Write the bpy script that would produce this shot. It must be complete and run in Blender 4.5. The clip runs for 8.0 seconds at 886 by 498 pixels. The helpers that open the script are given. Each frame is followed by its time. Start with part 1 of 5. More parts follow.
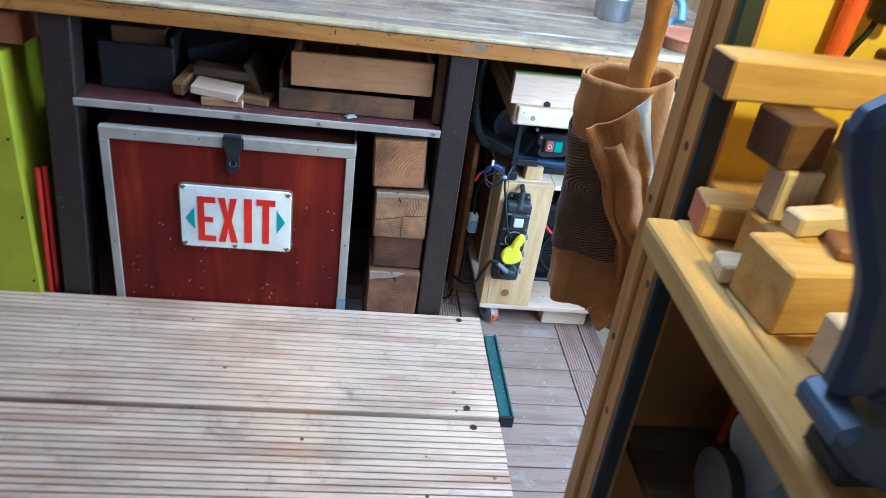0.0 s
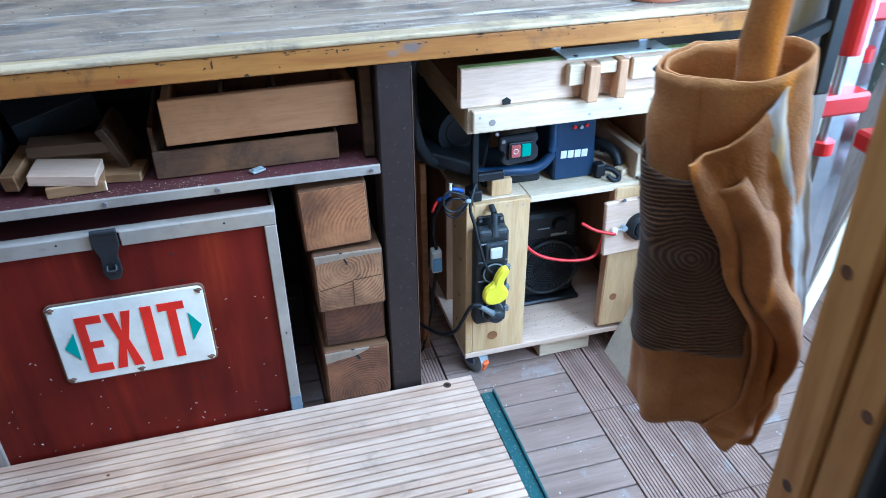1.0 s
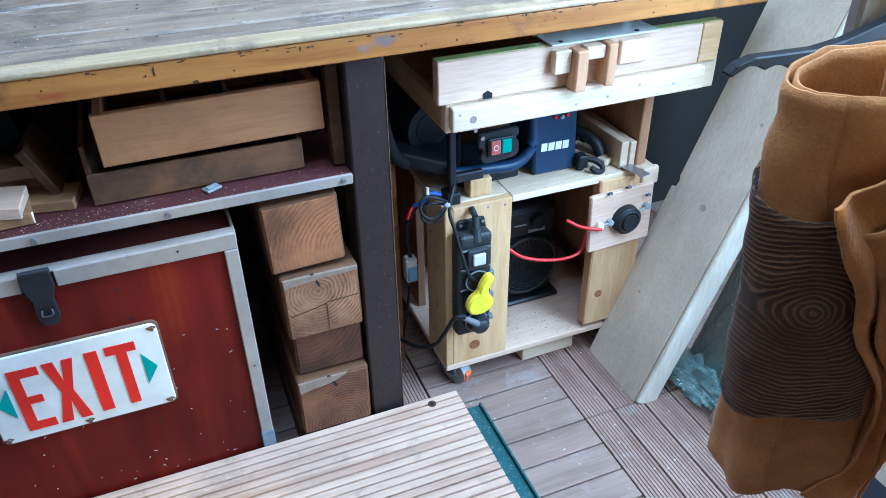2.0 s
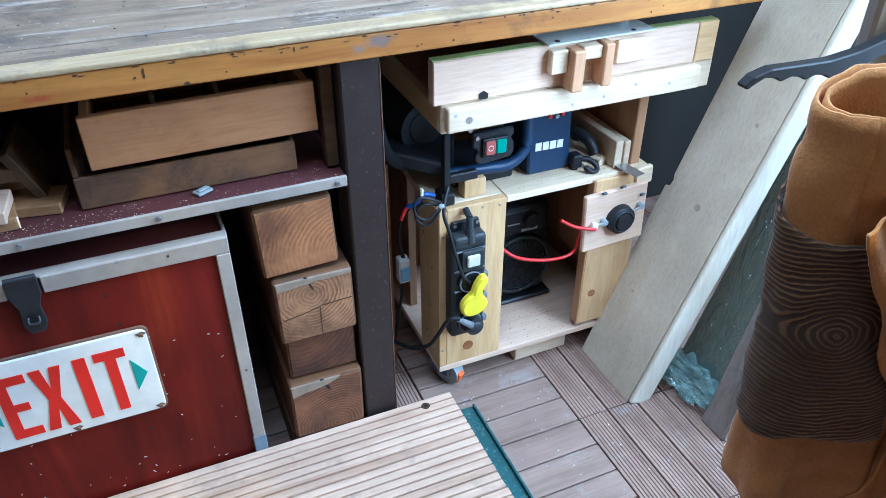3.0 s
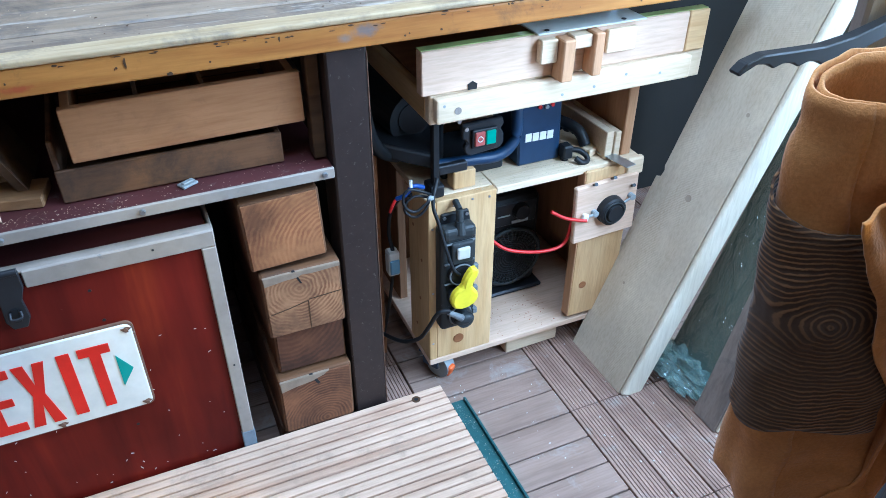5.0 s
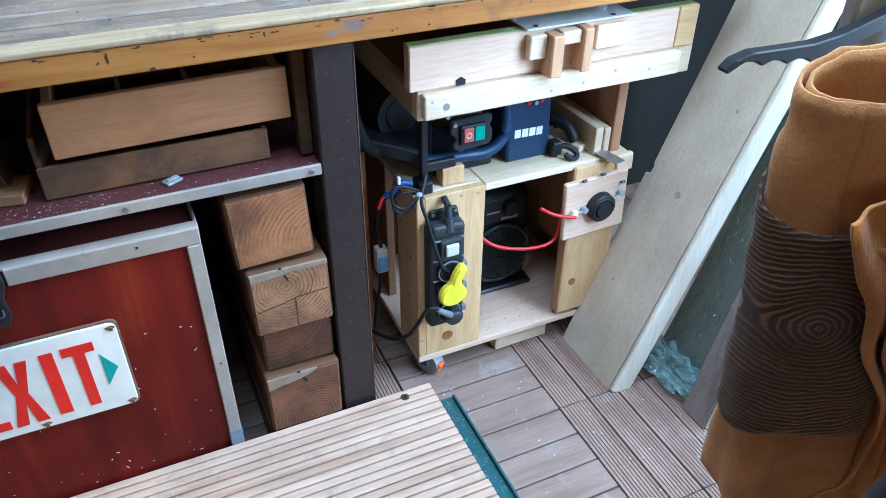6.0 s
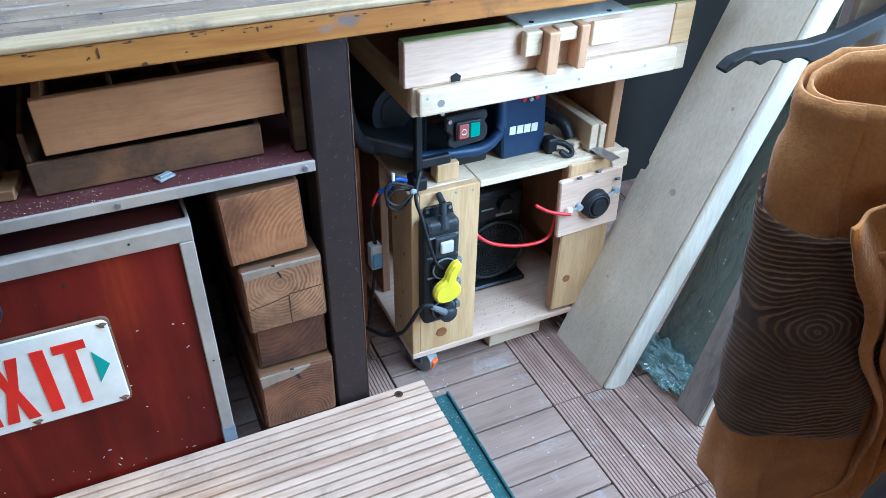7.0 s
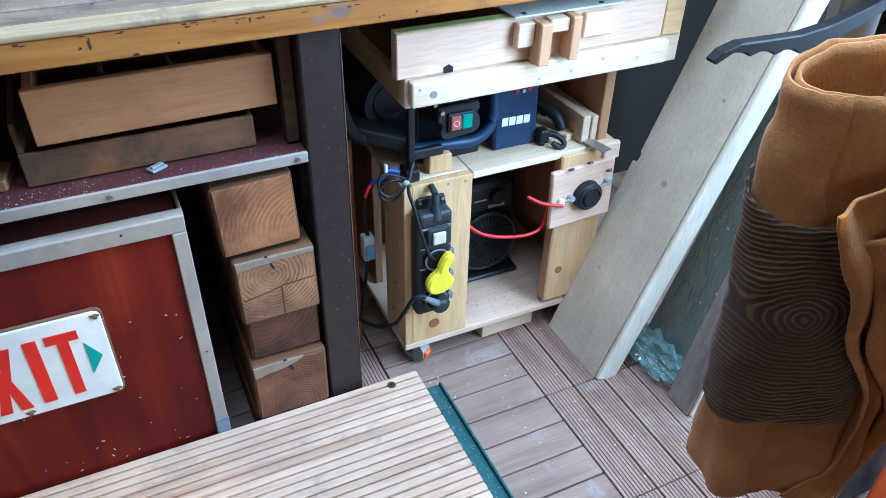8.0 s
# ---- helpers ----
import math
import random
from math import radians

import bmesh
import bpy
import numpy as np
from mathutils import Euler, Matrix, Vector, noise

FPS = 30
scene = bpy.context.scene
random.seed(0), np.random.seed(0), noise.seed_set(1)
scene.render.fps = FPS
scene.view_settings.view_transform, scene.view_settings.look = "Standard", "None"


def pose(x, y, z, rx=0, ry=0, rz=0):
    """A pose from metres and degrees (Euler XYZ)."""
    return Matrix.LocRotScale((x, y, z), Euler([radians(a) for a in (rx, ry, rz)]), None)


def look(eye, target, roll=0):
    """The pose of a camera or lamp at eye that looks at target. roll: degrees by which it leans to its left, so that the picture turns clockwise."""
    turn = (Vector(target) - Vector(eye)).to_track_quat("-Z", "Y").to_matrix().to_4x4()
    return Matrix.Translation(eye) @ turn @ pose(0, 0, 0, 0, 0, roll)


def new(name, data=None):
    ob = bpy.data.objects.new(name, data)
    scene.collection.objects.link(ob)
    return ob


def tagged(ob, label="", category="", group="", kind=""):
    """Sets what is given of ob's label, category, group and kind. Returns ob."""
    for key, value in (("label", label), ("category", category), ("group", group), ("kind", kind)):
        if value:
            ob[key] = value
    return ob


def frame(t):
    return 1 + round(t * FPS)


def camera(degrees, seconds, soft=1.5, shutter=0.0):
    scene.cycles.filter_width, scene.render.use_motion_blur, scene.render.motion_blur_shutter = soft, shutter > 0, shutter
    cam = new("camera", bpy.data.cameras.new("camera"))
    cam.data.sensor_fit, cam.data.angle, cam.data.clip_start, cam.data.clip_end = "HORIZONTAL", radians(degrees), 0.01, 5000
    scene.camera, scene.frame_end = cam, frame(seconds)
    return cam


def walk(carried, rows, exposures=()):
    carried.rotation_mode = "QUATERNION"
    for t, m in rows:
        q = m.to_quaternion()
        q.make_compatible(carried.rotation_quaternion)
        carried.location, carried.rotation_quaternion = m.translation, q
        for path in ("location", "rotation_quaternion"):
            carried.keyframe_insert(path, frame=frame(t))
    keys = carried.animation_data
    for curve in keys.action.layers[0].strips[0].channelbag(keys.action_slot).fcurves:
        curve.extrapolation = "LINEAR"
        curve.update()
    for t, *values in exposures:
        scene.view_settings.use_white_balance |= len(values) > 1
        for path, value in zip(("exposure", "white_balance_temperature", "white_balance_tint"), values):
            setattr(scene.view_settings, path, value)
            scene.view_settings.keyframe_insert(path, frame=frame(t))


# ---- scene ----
cam = camera(61.2, 8.0, soft=0.58, shutter=0.4)
PATH = [
    (0, (0.348, 0.279, 1.267), (0.607, 1.98, 0.247), 8.5),
    (0.3, (0.349, 0.403, 1.21), (0.646, 2.098, 0.191), 4.3),
    (0.5, (0.339, 0.52, 1.188), (0.706, 2.196, 0.161), 2.4),
    (0.7, (0.316, 0.606, 1.18), (0.751, 2.271, 0.16), -0.3),
    (1, (0.333, 0.715, 1.173), (0.788, 2.358, 0.128), -0.6),
    (1.5, (0.332, 0.823, 1.15), (0.831, 2.431, 0.07), 0.1),
    (2, (0.297, 0.885, 1.157), (0.908, 2.437, 0.053), -0.8),
    (3.5, (0.287, 0.919, 1.165), (0.938, 2.436, 0.036), -0.0),
    (4, (0.288, 0.922, 1.16), (0.944, 2.435, 0.029), 0.0),
    (4.5, (0.291, 0.923, 1.158), (0.949, 2.431, 0.022), 0.0),
    (6, (0.303, 0.931, 1.155), (0.985, 2.416, 0.002), 0.5),
    (6.5, (0.305, 0.935, 1.156), (0.994, 2.412, -0.002), 0.8),
    (7, (0.305, 0.938, 1.155), (0.999, 2.409, -0.01), 1.0),
    (7.5, (0.307, 0.936, 1.154), (1.007, 2.396, -0.021), 1.2),
    (8, (0.303, 0.934, 1.156), (1.01, 2.385, -0.025), 1.4),
]
walk(cam, [(t, look(eye, target, roll)) for t, eye, target, roll in PATH], [(0.0, -0.02, 4950, 5), (0.5, -0.02, 4800, 6), (1.5, 0.0, 4750, 5), (3.5, 0.0, 5000, 6), (8.0, -0.01, 4980, 6)])

# ---- world and light ----
world = bpy.data.worlds.new("world")
scene.world = world
world.use_nodes = True
wn = world.node_tree.nodes
sky = wn.new("ShaderNodeTexSky")
sky.sky_type, sky.sun_disc, sky.sun_elevation, sky.sun_rotation = "NISHITA", False, radians(38), radians(200)
wn["Background"].inputs["Strength"].default_value = 0.12
world.node_tree.links.new(sky.outputs["Color"], wn["Background"].inputs["Color"])


def area(name, m, sx, sy, power, color):
    lamp = bpy.data.lights.new(name, "AREA")
    lamp.shape, lamp.size, lamp.size_y, lamp.energy, lamp.color = "RECTANGLE", sx, sy, power, color
    ob = new(name, lamp)
    ob.matrix_world = m
    return ob


area("window_daylight_north", look((0.2, 2.66, 1.62), (0.2, 0.6, 0.75)), 2.2, 0.8, 6, (0.78, 0.9, 1.0))
area("window_daylight_south", look((-0.1, -2.02, 1.6), (0.3, 2.0, 0.5)), 2.0, 1.3, 7, (0.85, 0.93, 1.0))
area("door_daylight_east", look((1.97, 0.85, 1.25), (0.8, 1.5, 0.3)), 1.3, 1.7, 140, (0.68, 0.85, 1.0))
# Added overhead lamp that brightens deck, bench top and planks; no source known.
area("overhead_fill", look((0.65, 1.42, 2.33), (0.65, 1.44, 0.0)), 1.2, 0.8, 46, (0.76, 0.88, 1.0))
# Warm lamp out of view; cone cut off to leave the near shelf dim.
bulb = bpy.data.lights.new("rack_lamp_light", "SPOT")
bulb.energy, bulb.color, bulb.shadow_soft_size, bulb.spot_size, bulb.spot_blend = 50.0, (1.0, 0.75, 0.22), 0.03, radians(38), 0.3
new("rack_lamp_light", bulb).matrix_world = look((0.95, 0.3, 1.7), (0.84, 0.99, 1.0))

# ---- materials ----


def material(name):
    m = bpy.data.materials.new(name)
    m.use_nodes = True
    nt = m.node_tree
    return m, nt, nt.nodes["Principled BSDF"]


def node(nt, kind, **inputs):
    n = nt.nodes.new(kind)
    for key, value in inputs.items():
        n.inputs[key.replace("_", " ")].default_value = value
    return n


def coords(nt, scale=(1, 1, 1), spin=(0, 0, 0), loc=(0, 0, 0), vary=True):
    tc = nt.nodes.new("ShaderNodeTexCoord")
    out = tc.outputs["Object"]
    if vary:
        info = nt.nodes.new("ShaderNodeObjectInfo")
        mul = node(nt, "ShaderNodeMath")
        mul.operation = "MULTIPLY"
        mul.inputs[1].default_value = 13.0
        add = nt.nodes.new("ShaderNodeVectorMath")
        add.operation = "ADD"
        nt.links.new(info.outputs["Random"], mul.inputs[0])
        nt.links.new(out, add.inputs[0])
        nt.links.new(mul.outputs[0], add.inputs[1])
        out = add.outputs[0]
    mp = nt.nodes.new("ShaderNodeMapping")
    mp.inputs["Scale"].default_value, mp.inputs["Location"].default_value = scale, loc
    mp.inputs["Rotation"].default_value = [radians(a) for a in spin]
    nt.links.new(out, mp.inputs["Vector"])
    return mp.outputs["Vector"]


def ramp(nt, fac, stops):
    r = nt.nodes.new("ShaderNodeValToRGB")
    while len(r.color_ramp.elements) < len(stops):
        r.color_ramp.elements.new(0.5)
    for e, (pos, col) in zip(r.color_ramp.elements, stops):
        e.position, e.color = pos, (*col, 1)
    nt.links.new(fac, r.inputs["Fac"])
    return r.outputs["Color"]


def mix(nt, fac, a, b, blend="MIX"):
    m = nt.nodes.new("ShaderNodeMix")
    m.data_type, m.blend_type = "RGBA", blend
    for sock, val in ((m.inputs[0], fac), (m.inputs[6], a), (m.inputs[7], b)):
        if isinstance(val, (int, float)):
            sock.default_value = val
        elif isinstance(val, tuple):
            sock.default_value = (*val, 1)
        else:
            nt.links.new(val, sock)
    return m.outputs[2]


def bump(nt, bsdf, height, strength=0.3, distance=0.002):
    b = nt.nodes.new("ShaderNodeBump")
    b.inputs["Strength"].default_value, b.inputs["Distance"].default_value = strength, distance
    nt.links.new(height, b.inputs["Height"])
    nt.links.new(b.outputs["Normal"], bsdf.inputs["Normal"])


def noise_of(nt, vec, scale, detail=5.0, rough=0.6, distortion=0.0):
    n = node(nt, "ShaderNodeTexNoise", Scale=scale, Detail=detail, Roughness=rough, Distortion=distortion)
    nt.links.new(vec, n.inputs["Vector"])
    return n.outputs["Fac"]


def darker(c, k):
    return tuple(a * k for a in c)


def wood(name, light, dark, axis="x", rough=0.62, dirt=(0.0, (0.03, 0.03, 0.03)), grain=1.0, relief=0.35):
    """Sawn or planed timber with its grain along one axis."""
    m, nt, bsdf = material(name)
    i = "xyz".index(axis)
    s = [38.0 * grain] * 3
    s[i] = 2.2
    fine = [230.0] * 3
    fine[i] = 22.0
    v = coords(nt, tuple(s))
    broad = noise_of(nt, v, 1.0, 4.0, 0.55, 0.6)
    fib = noise_of(nt, coords(nt, tuple(fine)), 1.0, 3.0, 0.6)
    tone = noise_of(nt, coords(nt, (5, 5, 5)), 1.0, 2.0)
    col = ramp(nt, broad, [(0.3, dark), (0.52, light), (0.72, darker(light, 1.08))])
    col = mix(nt, 1.0, col, ramp(nt, fib, [(0.28, (0.86, 0.84, 0.81)), (0.6, (1, 1, 1))]), "MULTIPLY")
    col = mix(nt, 1.0, col, ramp(nt, tone, [(0.3, (0.84, 0.82, 0.8)), (0.7, (1.06, 1.05, 1.03))]), "MULTIPLY")
    if dirt[0] > 0:
        spots = noise_of(nt, coords(nt, (9, 9, 9)), 1.0, 8.0, 0.72, 0.4)
        col = mix(nt, ramp(nt, spots, [(0.62 - 0.22 * dirt[0], (0, 0, 0)), (0.72, (1, 1, 1))]), col, dirt[1])
    nt.links.new(col, bsdf.inputs["Base Color"])
    bsdf.inputs["Roughness"].default_value = rough
    bsdf.inputs["Specular IOR Level"].default_value = 0.3
    bump(nt, bsdf, fib, relief, 0.0012)
    return m


def end_grain(name, light, dark, centre, rings=75.0):
    """Sawn beam end with growth rings round a pith."""
    m, nt, bsdf = material(name)
    v = coords(nt, (1, 0.02, 1), loc=(-centre[0], 0, -centre[1]), vary=False)
    w = node(nt, "ShaderNodeTexWave", Scale=rings / 6.28, Distortion=5.0, Detail=5.0, Detail_Scale=1.1)
    w.wave_type, w.rings_direction = "RINGS", "Y"
    nt.links.new(v, w.inputs["Vector"])
    saw = noise_of(nt, coords(nt, (60, 60, 400)), 1.0, 3.0)
    tone = noise_of(nt, coords(nt, (12, 12, 12)), 1.0, 5.0, 0.65)
    col = ramp(nt, w.outputs["Fac"], [(0.2, light), (0.75, dark)])
    fade = noise_of(nt, coords(nt, (16, 16, 16)), 1.0, 4.0, 0.6, 0.6)
    col = mix(nt, ramp(nt, fade, [(0.4, (0.1, 0.1, 0.1)), (0.66, (0.95, 0.95, 0.95))]), col, darker(light, 0.92))
    col = mix(nt, 1.0, col, ramp(nt, tone, [(0.32, (0.4, 0.36, 0.33)), (0.66, (1.1, 1.08, 1.05))]), "MULTIPLY")
    nt.links.new(col, bsdf.inputs["Base Color"])
    bsdf.inputs["Roughness"].default_value = 0.8
    bump(nt, bsdf, saw, 0.3, 0.001)
    return m


def paint(name, color, rough=0.5, metal=0.0, wear=None, amount=0.4, scale=14.0, relief=0.08, spec=0.4):
    """Painted, moulded or metal surface with mottling and worn or dusty spots."""
    m, nt, bsdf = material(name)
    tone = noise_of(nt, coords(nt, (scale, scale, scale)), 1.0, 5.0, 0.65)
    col = ramp(nt, tone, [(0.3, darker(color, 0.78)), (0.66, darker(color, 1.1))])
    if wear:
        spots = noise_of(nt, coords(nt, (scale * 2.6,) * 3), 1.0, 9.0, 0.75, 0.5)
        col = mix(nt, ramp(nt, spots, [(0.7 - 0.2 * amount, (0, 0, 0)), (0.78 - 0.12 * amount, (1, 1, 1))]), col, wear)
    nt.links.new(col, bsdf.inputs["Base Color"])
    bsdf.inputs["Roughness"].default_value, bsdf.inputs["Metallic"].default_value = rough, metal
    bsdf.inputs["Specular IOR Level"].default_value = spec
    fine = noise_of(nt, coords(nt, (170, 170, 170)), 1.0, 3.0)
    bump(nt, bsdf, fine, relief, 0.001)
    return m


PINE = (0.64, 0.43, 0.22)
PINE_D = (0.55, 0.34, 0.15)
m_pine_x = wood("pine_x", PINE, PINE_D, "x")
m_pine_y = wood("pine_y", PINE, PINE_D, "y")
m_pine_z = wood("pine_z", PINE, PINE_D, "z")
# Pine for the rack, yellowed: the lamp's warm light is put into it.
m_rack_x = wood("lamplit_pine_x", (0.62, 0.39, 0.13), (0.5, 0.28, 0.08), "x")
m_rack_y = wood("lamplit_pine_y", (0.62, 0.39, 0.13), (0.5, 0.28, 0.08), "y")
m_rack_z = wood("lamplit_pine_z", (0.62, 0.39, 0.13), (0.5, 0.28, 0.08), "z")
m_pale_x = wood("pale_pine_x", (0.72, 0.58, 0.41), (0.65, 0.5, 0.33), "x", relief=0.2)
m_pale_z = wood("pale_pine_z", (0.7, 0.56, 0.4), (0.62, 0.47, 0.31), "z", relief=0.2)
m_pink_x = wood("pink_pine_x", (0.7, 0.51, 0.38), (0.64, 0.44, 0.31), "x", relief=0.2)
m_ply = wood("plywood", (0.3, 0.13, 0.052), (0.2, 0.078, 0.03), "x", dirt=(0.15, (0.1, 0.06, 0.04)), relief=0.2)
m_old_x = wood("old_box_wood", (0.15, 0.072, 0.032), (0.09, 0.042, 0.02), "x", dirt=(0.5, (0.06, 0.04, 0.03)))
m_dark_wood = wood("dark_old_wood", (0.085, 0.045, 0.022), (0.045, 0.024, 0.012), "x", rough=0.75)
m_offcut = wood("offcut_wood", (0.3, 0.17, 0.08), (0.2, 0.1, 0.045), "x")
m_deck = wood("deck_timber", (0.66, 0.47, 0.345), (0.47, 0.29, 0.195), "x", rough=0.7, dirt=(0.3, (0.34, 0.24, 0.17)), grain=0.7, relief=0.5)
m_joist = wood("joist_timber", (0.3, 0.17, 0.08), (0.2, 0.11, 0.05), "x")
m_bench_front = wood("bench_front", (0.43, 0.19, 0.042), (0.32, 0.12, 0.024), "x", rough=0.55, dirt=(0.42, (0.08, 0.045, 0.022)))
m_bench_top = wood("bench_top_timber", (0.32, 0.245, 0.175), (0.18, 0.135, 0.1), "x", rough=0.5, dirt=(0.72, (0.06, 0.055, 0.055)), grain=0.6, relief=0.6)
nt_, bs_ = m_bench_top.node_tree, m_bench_top.node_tree.nodes["Principled BSDF"]
old_ = bs_.inputs["Base Color"].links[0].from_socket
smear_ = noise_of(nt_, coords(nt_, (2.6, 15, 15)), 1.0, 6.0, 0.7, 0.8)
pale_ = noise_of(nt_, coords(nt_, (5, 30, 30)), 1.0, 6.0, 0.7, 0.5)
c_ = mix(nt_, ramp(nt_, smear_, [(0.54, (0, 0, 0)), (0.7, (0.85, 0.85, 0.85))]), old_, (0.09, 0.1, 0.115))
c_ = mix(nt_, ramp(nt_, pale_, [(0.56, (0, 0, 0)), (0.66, (0.8, 0.8, 0.8))]), c_, (0.5, 0.45, 0.39))
nt_.links.new(c_, bs_.inputs["Base Color"])
m_bench_lip = wood("bench_lip_timber", (0.54, 0.42, 0.26), (0.4, 0.29, 0.15), "x", rough=0.5, dirt=(0.5, (0.12, 0.1, 0.085)))
nt_, bs_ = m_bench_front.node_tree, m_bench_front.node_tree.nodes["Principled BSDF"]
old_ = bs_.inputs["Base Color"].links[0].from_socket
for sx_, sz_, kx_, kz_, tone_ in ((0.412, 0.813, 34.0, 75.0, (0.13, 0.13, 0.14)), (0.38, 0.806, 60.0, 120.0, (0.2, 0.17, 0.15)), (-0.03, 0.8, 40.0, 160.0, (0.3, 0.05, 0.02))):
    far_ = nt_.nodes.new("ShaderNodeVectorMath")
    far_.operation = "LENGTH"
    nt_.links.new(coords(nt_, (kx_, 0.0, kz_), loc=(-kx_ * sx_, 0.0, -kz_ * sz_), vary=False), far_.inputs[0])
    sum_ = nt_.nodes.new("ShaderNodeMath")
    sum_.operation = "MULTIPLY_ADD"
    nt_.links.new(noise_of(nt_, coords(nt_, (75, 75, 75), vary=False), 1.0, 7.0, 0.75), sum_.inputs[0])
    sum_.inputs[1].default_value = 1.5
    nt_.links.new(far_.outputs["Value"], sum_.inputs[2])
    half_ = nt_.nodes.new("ShaderNodeMath")
    half_.operation = "MULTIPLY"
    half_.inputs[1].default_value = 0.5
    nt_.links.new(sum_.outputs[0], half_.inputs[0])
    old_ = mix(nt_, ramp(nt_, half_.outputs[0], [(0.5, (0.75, 0.75, 0.75)), (0.8, (0, 0, 0))]), old_, tone_)
nt_.links.new(old_, bs_.inputs["Base Color"])
m_post = paint("dark_post_paint", (0.026, 0.0165, 0.0145), 0.5, wear=(0.17, 0.15, 0.14), amount=0.52, scale=40)
m_frame_post = wood("frame_post_pine", (0.54, 0.28, 0.085), (0.42, 0.19, 0.048), "z", rough=0.55)
m_slat = wood("floor_slat_x", (0.29, 0.2, 0.158), (0.21, 0.138, 0.107), "x", rough=0.75, dirt=(0.3, (0.34, 0.3, 0.27)), relief=0.8)
m_slat_y = wood("floor_slat_y", (0.33, 0.22, 0.175), (0.24, 0.152, 0.12), "y", rough=0.75, dirt=(0.3, (0.34, 0.3, 0.27)), relief=0.8)
for m_, way_ in ((m_slat, "Y"),):
    nt_, bs_ = m_.node_tree, m_.node_tree.nodes["Principled BSDF"]
    w_ = node(nt_, "ShaderNodeTexWave", Scale=58.0, Distortion=1.2, Detail=2.0, Detail_Scale=2.0)
    w_.bands_direction = way_
    tc_ = nt_.nodes.new("ShaderNodeTexCoord")
    nt_.links.new(tc_.outputs["Object"], w_.inputs["Vector"])
    mask_ = ramp(nt_, noise_of(nt_, coords(nt_, (4, 4, 4)), 1.0, 2.0), [(0.42, (0, 0, 0)), (0.6, (1, 1, 1))])
    bump(nt_, bs_, mix(nt_, mask_, (0.5, 0.5, 0.5), w_.outputs["Color"]), 0.25, 0.0015)
m_drawer = wood("drawer_wood", (0.38, 0.185, 0.08), (0.28, 0.12, 0.048), "x", dirt=(0.5, (0.24, 0.115, 0.055)), grain=0.7, relief=0.3)
m_crate = wood("crate_wood", (0.2, 0.098, 0.045), (0.11, 0.052, 0.025), "x", dirt=(0.85, (0.035, 0.025, 0.02)))
m_worn_end = paint("whitened_beam_edge", (0.27, 0.2, 0.14), 0.85, wear=(0.2, 0.14, 0.1), amount=0.5, scale=40)
m_peg = wood("peg_wood", (0.5, 0.29, 0.16), (0.42, 0.22, 0.11), "z")
m_sub = paint("floor_base", (0.012, 0.01, 0.009), 0.9)
m_trunk, nt_, bs_ = material("trunk_red")
streak_ = noise_of(nt_, coords(nt_, (16, 16, 1.6)), 1.0, 4.0, 0.6, 0.5)
scuff_ = noise_of(nt_, coords(nt_, (70, 70, 50)), 1.0, 6.0, 0.75, 0.4)
large_ = noise_of(nt_, coords(nt_, (3.5, 3.5, 3.5)), 1.0, 3.0)
c_ = ramp(nt_, streak_, [(0.3, (0.085, 0.007, 0.005)), (0.55, (0.145, 0.012, 0.007)), (0.78, (0.25, 0.034, 0.01))])
c_ = mix(nt_, 1.0, c_, ramp(nt_, large_, [(0.3, (0.62, 0.6, 0.6)), (0.65, (1.05, 1.05, 1.05))]), "MULTIPLY")
c_ = mix(nt_, ramp(nt_, scuff_, [(0.72, (0, 0, 0)), (0.78, (1, 1, 1))]), c_, (0.34, 0.2, 0.16))
nt_.links.new(c_, bs_.inputs["Base Color"])
bs_.inputs["Roughness"].default_value, bs_.inputs["Specular IOR Level"].default_value = 0.5, 0.15
bump(nt_, bs_, scuff_, 0.1, 0.001)
m_trunk_top = paint("trunk_lid_red", (0.06, 0.012, 0.012), 0.6, wear=(0.12, 0.09, 0.09), amount=0.3, scale=8)
m_alu = paint("aged_aluminium", (0.35, 0.3, 0.255), 0.5, 0.0, wear=(0.18, 0.18, 0.19), amount=0.42, scale=12)
m_shelf = paint("shelf_dark_red", (0.082, 0.022, 0.023), 0.6, wear=(0.15, 0.1, 0.09), amount=0.55, scale=16)
m_black = paint("black_plastic", (0.014, 0.015, 0.017), 0.5, spec=0.3)
m_iron = paint("dark_iron", (0.035, 0.037, 0.042), 0.42, 0.5, wear=(0.13, 0.1, 0.08), amount=0.3)
m_steel = paint("steel", (0.45, 0.47, 0.5), 0.32, 0.9, wear=(0.2, 0.2, 0.2), amount=0.3)
m_dusty = paint("dusty_black", (0.022, 0.026, 0.028), 0.5, wear=(0.17, 0.18, 0.185), amount=0.4, scale=22)
# Boards inside the cart: pine darkened, the inner shade put into the colour.
m_inside_shade = wood("pine_inside_shade", (0.24, 0.125, 0.065), (0.17, 0.085, 0.04), "z")
m_grey = paint("grey_plastic", (0.3, 0.33, 0.34), 0.5, wear=(0.5, 0.48, 0.44), amount=0.35)
m_white = paint("white_plastic", (0.75, 0.74, 0.7), 0.4)
m_enamel = paint("white_enamel", (0.74, 0.74, 0.7), 0.25, wear=(0.2, 0.11, 0.06), amount=0.12, scale=7)
m_rust = paint("rusty_edge", (0.16, 0.09, 0.06), 0.8, wear=(0.4, 0.38, 0.34), amount=0.5, scale=30)
m_red = paint("sign_red", (0.64, 0.018, 0.009), 0.3, scale=10)
m_teal = paint("sign_teal", (0.03, 0.3, 0.27), 0.3)
m_blue = paint("tool_blue", (0.012, 0.034, 0.08), 0.4, wear=(0.16, 0.15, 0.15), amount=0.12)
